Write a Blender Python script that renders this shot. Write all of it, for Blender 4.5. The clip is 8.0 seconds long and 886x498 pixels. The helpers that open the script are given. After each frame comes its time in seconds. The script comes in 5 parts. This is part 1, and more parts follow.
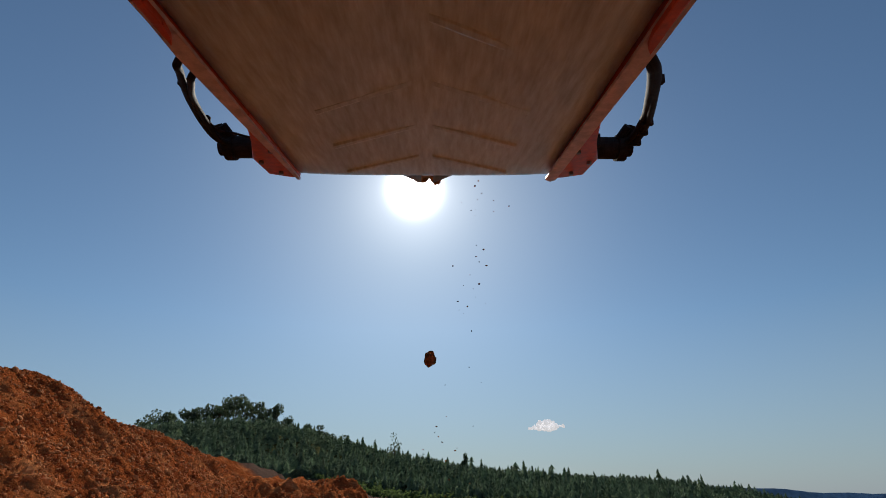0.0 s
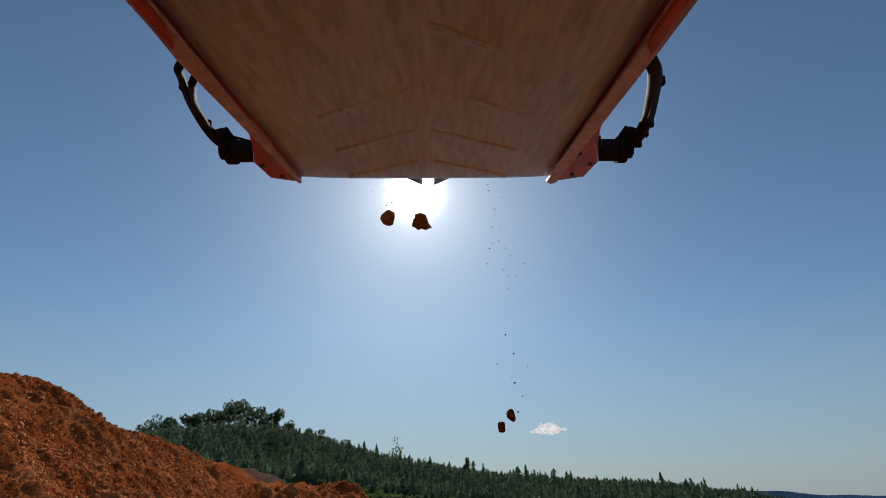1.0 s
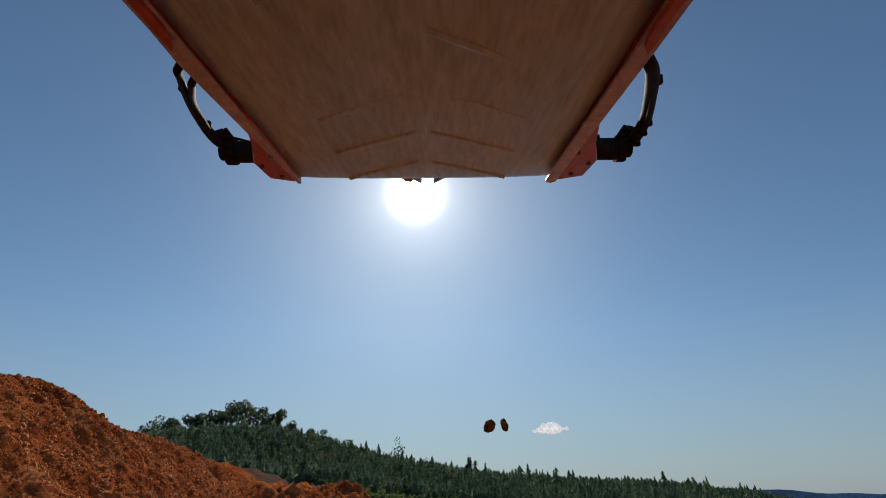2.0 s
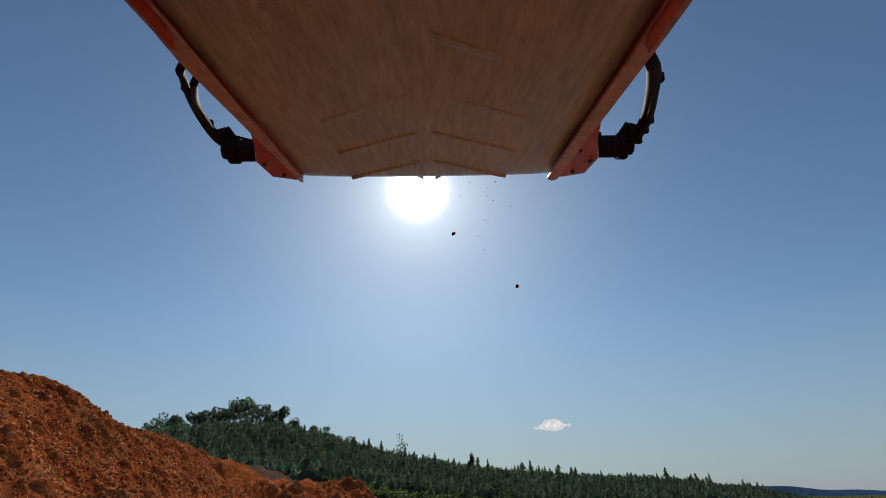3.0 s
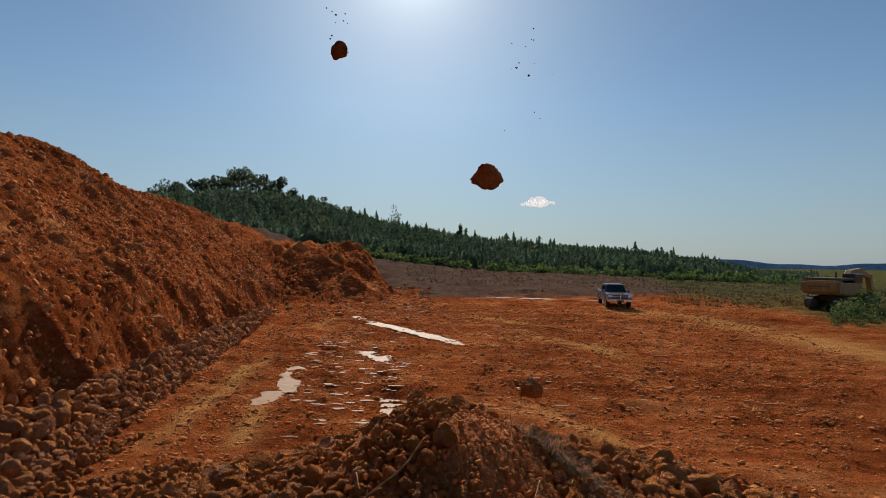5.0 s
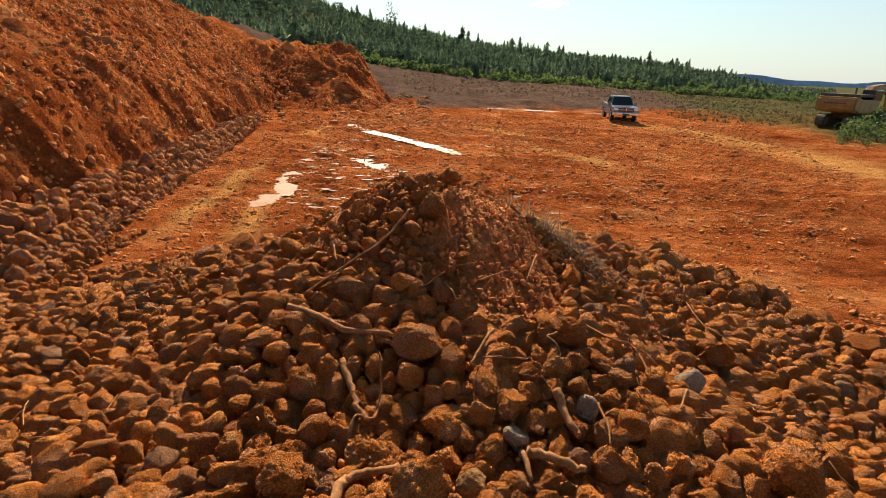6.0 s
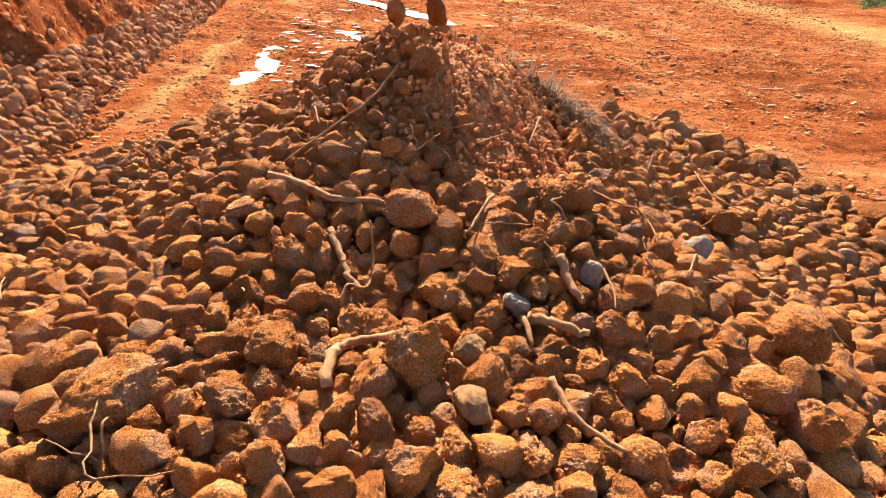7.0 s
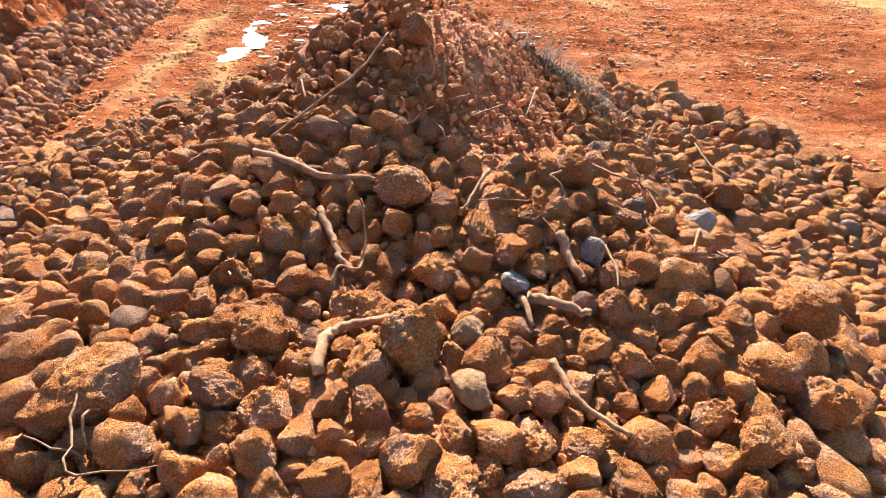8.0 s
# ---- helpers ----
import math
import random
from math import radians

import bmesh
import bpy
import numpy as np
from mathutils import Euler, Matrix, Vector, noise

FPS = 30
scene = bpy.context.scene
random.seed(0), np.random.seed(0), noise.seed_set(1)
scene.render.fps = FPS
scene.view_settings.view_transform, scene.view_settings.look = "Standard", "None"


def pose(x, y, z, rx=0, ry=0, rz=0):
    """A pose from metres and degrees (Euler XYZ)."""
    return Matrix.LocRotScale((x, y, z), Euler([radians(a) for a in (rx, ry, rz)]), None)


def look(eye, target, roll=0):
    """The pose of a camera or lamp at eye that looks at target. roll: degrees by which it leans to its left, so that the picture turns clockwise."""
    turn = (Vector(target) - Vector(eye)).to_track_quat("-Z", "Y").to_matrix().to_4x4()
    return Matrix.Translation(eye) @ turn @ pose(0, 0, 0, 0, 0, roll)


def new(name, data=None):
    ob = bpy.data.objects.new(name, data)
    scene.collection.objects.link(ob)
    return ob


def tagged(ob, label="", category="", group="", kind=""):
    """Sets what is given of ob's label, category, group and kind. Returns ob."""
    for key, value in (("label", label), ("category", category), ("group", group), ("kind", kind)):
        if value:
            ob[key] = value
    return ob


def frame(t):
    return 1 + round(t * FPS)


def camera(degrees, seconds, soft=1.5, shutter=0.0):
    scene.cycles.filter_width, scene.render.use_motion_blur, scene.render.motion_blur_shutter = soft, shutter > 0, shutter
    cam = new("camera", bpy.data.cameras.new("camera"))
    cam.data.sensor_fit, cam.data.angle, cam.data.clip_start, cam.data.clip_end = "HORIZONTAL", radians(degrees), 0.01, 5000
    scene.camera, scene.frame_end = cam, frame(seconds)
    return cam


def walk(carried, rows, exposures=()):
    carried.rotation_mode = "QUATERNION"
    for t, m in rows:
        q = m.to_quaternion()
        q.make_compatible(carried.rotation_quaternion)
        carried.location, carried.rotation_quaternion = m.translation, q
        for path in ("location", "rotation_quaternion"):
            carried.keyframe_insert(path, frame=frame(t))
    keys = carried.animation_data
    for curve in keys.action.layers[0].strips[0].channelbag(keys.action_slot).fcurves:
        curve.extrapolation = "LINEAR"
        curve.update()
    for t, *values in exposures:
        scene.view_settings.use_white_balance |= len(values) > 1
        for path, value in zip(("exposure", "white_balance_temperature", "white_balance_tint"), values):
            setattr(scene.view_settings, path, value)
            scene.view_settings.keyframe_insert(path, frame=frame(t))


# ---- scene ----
cam = camera(83.5, 8.0, soft=0.9)
PATH = [
    (0, (0.031, 0.066, 3.649), (0.072, 1.85, 4.551), -0.3),
    (0.5, (0.028, 0.066, 3.651), (0.068, 1.847, 4.561), -0.3),
    (1, (0.027, 0.069, 3.647), (0.066, 1.848, 4.562), -0.6),
    (1.5, (0.034, 0.067, 3.643), (0.071, 1.845, 4.557), -0.7),
    (3, (0.035, 0.057, 3.643), (0.061, 1.841, 4.547), -0.8),
    (3.5, (0.032, 0.055, 3.628), (0.055, 1.871, 4.467), -0.4),
    (4, (0.04, 0.076, 3.606), (0.063, 1.949, 4.306), -0.1),
    (4.5, (0.029, 0.147, 3.571), (0.064, 2.092, 4.036), 0.3),
    (5, (-0.047, 0.426, 3.563), (0.01, 2.425, 3.619), 0.9),
    (5.2, (-0.026, 0.480, 3.515), (0.042, 2.476, 3.394), 1.4),
    (6.3, (0.003, 0.780, 3.295), (0.084, 2.601, 2.471), 2.3),
    (6.5, (0.006, 0.788, 3.279), (0.094, 2.565, 2.366), 2.2),
    (7, (0.004, 0.809, 3.232), (0.109, 2.485, 2.146), 1.9),
    (7.5, (0.008, 0.829, 3.212), (0.119, 2.456, 2.054), 1.6),
    (8, (0.007, 0.850, 3.208), (0.130, 2.474, 2.047), 1.4),
]
walk(cam, [(t, look(eye, target, roll)) for t, eye, target, roll in PATH],
     exposures=[(0, 0.0, 6500, 10), (4.5, 0.0, 6600, 10), (5.2, 0.3, 7000, 10), (6.3, 1.55, 8200, 10), (6.6, 1.88, 8000, 10), (7.0, 2.4, 6300, 8), (7.5, 2.48, 5200, 2), (8.0, 2.54, 5000, 0)])
import itertools

# ---- light ----
SUN = Vector((-0.037, 0.832, 0.554)).normalized()
world = bpy.data.worlds.new("sky")
scene.world = world
world.use_nodes = True
wt = world.node_tree
wt.nodes.clear()
w_out = wt.nodes.new("ShaderNodeOutputWorld")
w_sky = wt.nodes.new("ShaderNodeTexSky")
w_sky.sky_type = "NISHITA"
w_sky.sun_disc = False
w_sky.sun_elevation = math.asin(SUN.z)
w_sky.sun_rotation = math.atan2(SUN.x, SUN.y)
w_sky.air_density, w_sky.dust_density, w_sky.ozone_density = 1.0, 0.3, 2.5
w_bg = wt.nodes.new("ShaderNodeBackground")
w_bg.inputs[1].default_value = 0.069
w_tint = wt.nodes.new("ShaderNodeMix")
w_tint.data_type, w_tint.blend_type = "RGBA", "MULTIPLY"
w_tint.inputs[0].default_value = 1.0
w_tint.inputs[7].default_value = (0.87, 1.02, 1.06, 1)
wt.links.new(w_sky.outputs[0], w_tint.inputs[6])
# pale summer haze low over the land
w_dir = wt.nodes.new("ShaderNodeTexCoord")
w_xyz = wt.nodes.new("ShaderNodeSeparateXYZ")
wt.links.new(w_dir.outputs["Generated"], w_xyz.inputs[0])
w_low = wt.nodes.new("ShaderNodeMapRange")
w_low.inputs[1].default_value, w_low.inputs[2].default_value, w_low.inputs[3].default_value, w_low.inputs[4].default_value = 0.0, 0.30, 0.8, 0.0
wt.links.new(w_xyz.outputs[2], w_low.inputs[0])
w_haze = wt.nodes.new("ShaderNodeMix")
w_haze.data_type = "RGBA"
w_haze.inputs[7].default_value = (3.5, 4.3, 5.3, 1)
wt.links.new(w_low.outputs[0], w_haze.inputs[0])
wt.links.new(w_tint.outputs[2], w_haze.inputs[6])
wt.links.new(w_haze.outputs[2], w_bg.inputs[0])
# the sun itself, with the bright air round it
w_dot = wt.nodes.new("ShaderNodeVectorMath")
w_dot.operation = "DOT_PRODUCT"
w_dot.inputs[1].default_value = SUN
wt.links.new(w_dir.outputs["Generated"], w_dot.inputs[0])
w_pos = wt.nodes.new("ShaderNodeMath")
w_pos.operation = "MAXIMUM"
w_pos.inputs[1].default_value = 0.0
wt.links.new(w_dot.outputs["Value"], w_pos.inputs[0])
w_last = w_bg
for power, strength, tone in ((2100, 11.0, (1, 0.98, 0.95)), (230, 0.42, (1, 0.99, 0.98)), (28, 0.11, (0.93, 0.98, 1))):
    w_pow = wt.nodes.new("ShaderNodeMath")
    w_pow.operation = "POWER"
    w_pow.inputs[1].default_value = power
    wt.links.new(w_pos.outputs[0], w_pow.inputs[0])
    w_mul = wt.nodes.new("ShaderNodeMath")
    w_mul.operation = "MULTIPLY"
    w_mul.inputs[1].default_value = strength
    wt.links.new(w_pow.outputs[0], w_mul.inputs[0])
    w_sun = wt.nodes.new("ShaderNodeBackground")
    w_sun.inputs[0].default_value = (*tone, 1)
    wt.links.new(w_mul.outputs[0], w_sun.inputs[1])
    w_add = wt.nodes.new("ShaderNodeAddShader")
    wt.links.new(w_last.outputs[0], w_add.inputs[0])
    wt.links.new(w_sun.outputs[0], w_add.inputs[1])
    w_last = w_add
wt.links.new(w_last.outputs[0], w_out.inputs[0])
sun = new("sun", bpy.data.lights.new("sun", "SUN"))
sun.data.energy, sun.data.angle, sun.data.color = 4.2, radians(0.53), (1.0, 0.93, 0.82)
sun.matrix_world = look(SUN * 50, (0, 0, 0))


# ---- materials ----
def shader(name):
    m = bpy.data.materials.new(name)
    m.use_nodes = True
    t = m.node_tree
    return m, t, t.nodes["Principled BSDF"]


def ramp_noise(t, scale, stops, detail=8, rough=0.6, coord="Object", stretch=(1, 1, 1), distortion=0.0, turn=0.0):
    """Noise at a scale through a colour ramp; stops of (place, colour)."""
    co = t.nodes.new("ShaderNodeTexCoord")
    mp = t.nodes.new("ShaderNodeMapping")
    mp.inputs["Scale"].default_value = stretch
    n = t.nodes.new("ShaderNodeTexNoise")
    n.inputs["Scale"].default_value, n.inputs["Detail"].default_value = scale, detail
    n.inputs["Roughness"].default_value, n.inputs["Distortion"].default_value = rough, distortion
    r = t.nodes.new("ShaderNodeValToRGB")
    source = co.outputs[coord]
    if turn:
        rot = t.nodes.new("ShaderNodeMapping")
        rot.inputs["Rotation"].default_value = (0, 0, radians(turn))
        t.links.new(source, rot.inputs[0])
        source = rot.outputs[0]
    t.links.new(source, mp.inputs[0])
    t.links.new(mp.outputs[0], n.inputs["Vector"])
    t.links.new(n.outputs["Fac"], r.inputs[0])
    while len(r.color_ramp.elements) < len(stops):
        r.color_ramp.elements.new(0.5)
    for e, (place, colour) in zip(r.color_ramp.elements, stops):
        e.position, e.color = place, (*colour, 1) if len(colour) == 3 else colour
    return r.outputs[0], n.outputs["Fac"]


def blend(t, kind, fac, a, b):
    x = t.nodes.new("ShaderNodeMix")
    x.data_type, x.blend_type = "RGBA", kind
    for value, socket in ((fac, x.inputs[0]), (a, x.inputs[6]), (b, x.inputs[7])):
        if isinstance(value, (int, float)):
            socket.default_value = value
        elif isinstance(value, tuple):
            socket.default_value = (*value, 1)
        else:
            t.links.new(value, socket)
    return x.outputs[2]


def relief(t, bsdf, layers):
    """Bump from (height socket, strength, distance) layers, one on the other."""
    last = None
    for height, strength, distance in layers:
        b = t.nodes.new("ShaderNodeBump")
        b.inputs["Strength"].default_value, b.inputs["Distance"].default_value = strength, distance
        t.links.new(height, b.inputs["Height"])
        if last:
            t.links.new(last, b.inputs["Normal"])
        last = b.outputs[0]
    t.links.new(last, bsdf.inputs["Normal"])


def leafy(m, share):
    """Lets part of the light through a leaf material."""
    t = m.node_tree
    b = t.nodes["Principled BSDF"]
    tr = t.nodes.new("ShaderNodeBsdfTranslucent")
    mx = t.nodes.new("ShaderNodeMixShader")
    mx.inputs[0].default_value = share
    t.links.new(b.inputs["Base Color"].links[0].from_socket, tr.inputs[0])
    t.links.new(b.outputs[0], mx.inputs[1])
    t.links.new(tr.outputs[0], mx.inputs[2])
    t.links.new(mx.outputs[0], t.nodes["Material Output"].inputs[0])
    return m


def grey(v):
    return (v, v, v)


def surface(name, dark, light, scale, rough=0.85, bump=0.4, deep=0.01, metal=0.0, fine=6.0, vary=0.0, island=False, stretch=(1, 1, 1), contrast=(0.3, 0.7)):
    """Two tones in noise, speckled by a finer noise, with relief; vary: brightness from object to object or from island to island."""
    m, t, b = shader(name)
    mid = tuple((p + q) / 2 for p, q in zip(dark, light))
    c, h = ramp_noise(t, scale, [(contrast[0], dark), (0.5, mid), (contrast[1], light)], stretch=stretch)
    s, h2 = ramp_noise(t, scale * fine, [(0.3, grey(0.6)), (0.7, grey(1.25))], detail=6, stretch=stretch)
    c = blend(t, "MULTIPLY", 0.8, c, s)
    if vary:
        info = t.nodes.new("ShaderNodeNewGeometry" if island else "ShaderNodeObjectInfo")
        k = t.nodes.new("ShaderNodeMapRange")
        k.inputs[3].default_value, k.inputs[4].default_value = 1 - vary, 1 + vary
        t.links.new(info.outputs["Random Per Island" if island else "Random"], k.inputs[0])
        c = blend(t, "MULTIPLY", 1.0, c, k.outputs[0])
    t.links.new(c, b.inputs["Base Color"])
    b.inputs["Roughness"].default_value, b.inputs["Metallic"].default_value = rough, metal
    if bump:
        relief(t, b, [(h, bump, deep * 2), (h2, bump, deep)])
    return m


def rock_surface(name, island, k, shade=1.0):
    """Fist-sized to head-sized stones caked in crumbly orange clay, some washed grey."""
    m, t, b = shader(name)
    clay, h = ramp_noise(t, 9.0 * k, [(0.3, (0.48, 0.140, 0.036)), (0.5, (0.66, 0.222, 0.054)), (0.72, (0.78, 0.325, 0.10))])
    bare, h1 = ramp_noise(t, 14.0 * k, [(0.3, (0.46, 0.17, 0.066)), (0.7, (0.66, 0.295, 0.135))])
    patch, h2 = ramp_noise(t, 5.0 * k, [(0.47, grey(0)), (0.58, grey(1))], detail=10, rough=0.72)
    grain, h3 = ramp_noise(t, 85.0 * k, [(0.28, grey(0.5)), (0.5, grey(1.08)), (0.72, grey(1.5))], detail=8, rough=0.75)
    lump, h4 = ramp_noise(t, 28.0 * k, [(0.3, grey(0)), (0.7, grey(1))], detail=4, rough=0.7)
    c = blend(t, "MIX", patch, clay, bare)
    c = blend(t, "MULTIPLY", 0.85, c, grain)
    crumb, h6 = ramp_noise(t, 190.0 * k, [(0.32, grey(0.6)), (0.5, grey(1.08)), (0.68, grey(1.5))], detail=4)
    c = blend(t, "MULTIPLY", 0.7, c, crumb)
    info = t.nodes.new("ShaderNodeNewGeometry" if island else "ShaderNodeObjectInfo")
    rnd = info.outputs["Random Per Island" if island else "Random"]
    tone = t.nodes.new("ShaderNodeValToRGB")
    tone.color_ramp.interpolation = "LINEAR"
    for e, (p, col) in zip([tone.color_ramp.elements[0], tone.color_ramp.elements.new(0.5), tone.color_ramp.elements[-1]],
                           ((0.0, (0.76, 0.72, 0.72)), (0.5, (1.0, 1.0, 1.0)), (1.0, (1.22, 1.2, 1.2)))):
        e.position, e.color = p, (*col, 1)
    t.links.new(rnd, tone.inputs[0])
    c = blend(t, "MULTIPLY", 1.0, c, tone.outputs[0])
    # red and green scaled down, blue slightly up, for a darker, greyer row
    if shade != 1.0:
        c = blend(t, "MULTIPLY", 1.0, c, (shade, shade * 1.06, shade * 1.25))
    # a few stones are bare grey
    scr = t.nodes.new("ShaderNodeMath")
    scr.operation = "MULTIPLY"
    scr.inputs[1].default_value = 7.31
    t.links.new(rnd, scr.inputs[0])
    fr = t.nodes.new("ShaderNodeMath")
    fr.operation = "FRACT"
    t.links.new(scr.outputs[0], fr.inputs[0])
    gt = t.nodes.new("ShaderNodeMath")
    gt.operation = "GREATER_THAN"
    gt.inputs[1].default_value = 0.98
    t.links.new(fr.outputs[0], gt.inputs[0])
    half = t.nodes.new("ShaderNodeMath")
    half.operation = "MULTIPLY"
    half.inputs[1].default_value = 0.5
    t.links.new(gt.outputs[0], half.inputs[0])
    stone, h5 = ramp_noise(t, 11.0 * k, [(0.3, (0.17, 0.125, 0.095)), (0.7, (0.40, 0.31, 0.23))])
    c = blend(t, "MIX", half.outputs[0], c, stone)
    t.links.new(c, b.inputs["Base Color"])
    b.inputs["Roughness"].default_value = 0.92
    b.inputs["Specular IOR Level"].default_value = 0.05
    # crumbs of clay stuck on, and dark pits between them
    co = t.nodes.new("ShaderNodeTexCoord")
    vor = t.nodes.new("ShaderNodeTexVoronoi")
    vor.inputs["Scale"].default_value, vor.inputs["Randomness"].default_value = 120.0 * k, 1.0
    t.links.new(co.outputs["Object"], vor.inputs["Vector"])
    pit = t.nodes.new("ShaderNodeMapRange")
    pit.inputs[1].default_value, pit.inputs[2].default_value, pit.inputs[3].default_value, pit.inputs[4].default_value = 0.15, 0.75, 1.25, 0.72
    t.links.new(vor.outputs["Distance"], pit.inputs[0])
    t.links.new(blend(t, "MULTIPLY", 0.75, c, pit.outputs[0]), b.inputs["Base Color"])
    relief(t, b, [(h4, 1.0, 0.03), (h3, 1.0, 0.045), (pit.outputs[0], 0.7, 0.02), (h6, 1.0, 0.016), (h2, 0.8, 0.02)])
    return m


M_ROCK = rock_surface("clay_caked_rock", False, 0.10)
M_ROCKS = rock_surface("clay_caked_rocks", True, 2.2)
M_DARKROCKS = rock_surface("dark_greyer_rocks", True, 1.0, 0.85)
M_CLOD = surface("crumbled_clay", (0.38, 0.11, 0.03), (0.70, 0.29, 0.10), 1.2, 0.95, 0.5, 0.02, vary=0.3, island=True)
M_GREYROCK = surface("grey_stone", (0.24, 0.16, 0.11), (0.44, 0.31, 0.21), 3.0, 0.85, 0.6, 0.012)
M_PALEROCK = surface("pale_stone", (0.28, 0.125, 0.045), (0.50, 0.25, 0.105), 3.0, 0.9, 0.7, 0.012)
M_SOIL = surface("crumbly_red_soil", (0.36, 0.112, 0.036), (0.62, 0.215, 0.07), 9.0, 0.95, 1.0, 0.03)
M_WOOD = surface("muddy_root", (0.19, 0.078, 0.030), (0.46, 0.22, 0.095), 22.0, 0.85, 0.5, 0.006, stretch=(1, 1, 1))
M_DRYGRASS = leafy(surface("dry_grass", (0.07, 0.042, 0.026), (0.22, 0.145, 0.09), 9.0, 0.9, 0.0, vary=0.3, island=True), 0.45)
for m_dry in (M_GREYROCK, M_PALEROCK, M_SOIL, M_WOOD, M_CLOD):
    m_dry.node_tree.nodes["Principled BSDF"].inputs["Specular IOR Level"].default_value = 0.08
M_ORANGE = surface("orange_paint", (0.52, 0.06, 0.018), (0.68, 0.095, 0.03), 5.0, 0.42, 0.15, 0.002)
# dusty rubber, its base paled for veiling sun glare and blued against orange bounce
M_BELT = surface("dusty_belt_with_glare", (0.42, 0.50, 0.55), (0.64, 0.74, 0.80), 2.2, 0.38, 0.12, 0.003, fine=9, stretch=(2.2, 0.35, 1), contrast=(0.2, 0.8))
M_BELT.node_tree.nodes["Principled BSDF"].inputs["Specular IOR Level"].default_value = 0.9
# flange paint made pale pink in the base colour to imitate sun glare
M_GLAREPAINT = surface("glare_paled_paint", (0.58, 0.40, 0.37), (0.74, 0.56, 0.54), 4.0, 0.45, 0.15, 0.002)
M_RUBBER = surface("black_rubber", (0.014, 0.014, 0.015), (0.04, 0.038, 0.037), 20.0, 0.8, 0.2, 0.002)
M_RUBBER.node_tree.nodes["Principled BSDF"].inputs["Specular IOR Level"].default_value = 0.15
M_STEEL = surface("worn_steel", (0.10, 0.095, 0.09), (0.28, 0.26, 0.25), 16.0, 0.4, 0.2, 0.002, metal=0.9)
# needle green lightened and greyed to carry backlit air haze in the colour
M_PINE = leafy(surface("hazed_pine_needles", (0.14, 0.19, 0.115), (0.27, 0.34, 0.20), 0.35, 0.9, 0.0, vary=0.45, island=True), 0.6)
M_LEAF = leafy(surface("dark_broad_leaves", (0.06, 0.085, 0.05), (0.12, 0.16, 0.085), 0.6, 0.85, 0.0, vary=0.4, island=True), 0.45)
M_BUSH = leafy(surface("grey_green_bush", (0.05, 0.085, 0.022), (0.14, 0.19, 0.06), 1.2, 0.85, 0.0, vary=0.4, island=True), 0.45)
M_BARK = surface("bark", (0.06, 0.045, 0.035), (0.16, 0.12, 0.09), 6.0, 0.95, 0.4, 0.02)
# woods greyed and blued in the base colour in place of distance haze
M_FAR = surface("haze_blue_ridge", (0.20, 0.27, 0.36), (0.25, 0.33, 0.42), 0.004, 1.0, 0.0)
M_WATER, wtree, wb = shader("muddy_water")
wb.inputs["Roughness"].default_value = 0.58
wb.inputs["Specular IOR Level"].default_value = 0.12
wc, wh = ramp_noise(wtree, 3.0, [(0.3, (0.22, 0.10, 0.045)), (0.7, (0.36, 0.19, 0.09))])
wtree.links.new(wc, wb.inputs["Base Color"])
wc2, wh2 = ramp_noise(wtree, 9.0, [(0.3, grey(0)), (0.7, grey(1))], stretch=(0.4, 1, 1))
relief(wtree, wb, [(wh, 0.1, 0.02), (wh2, 0.25, 0.03)])


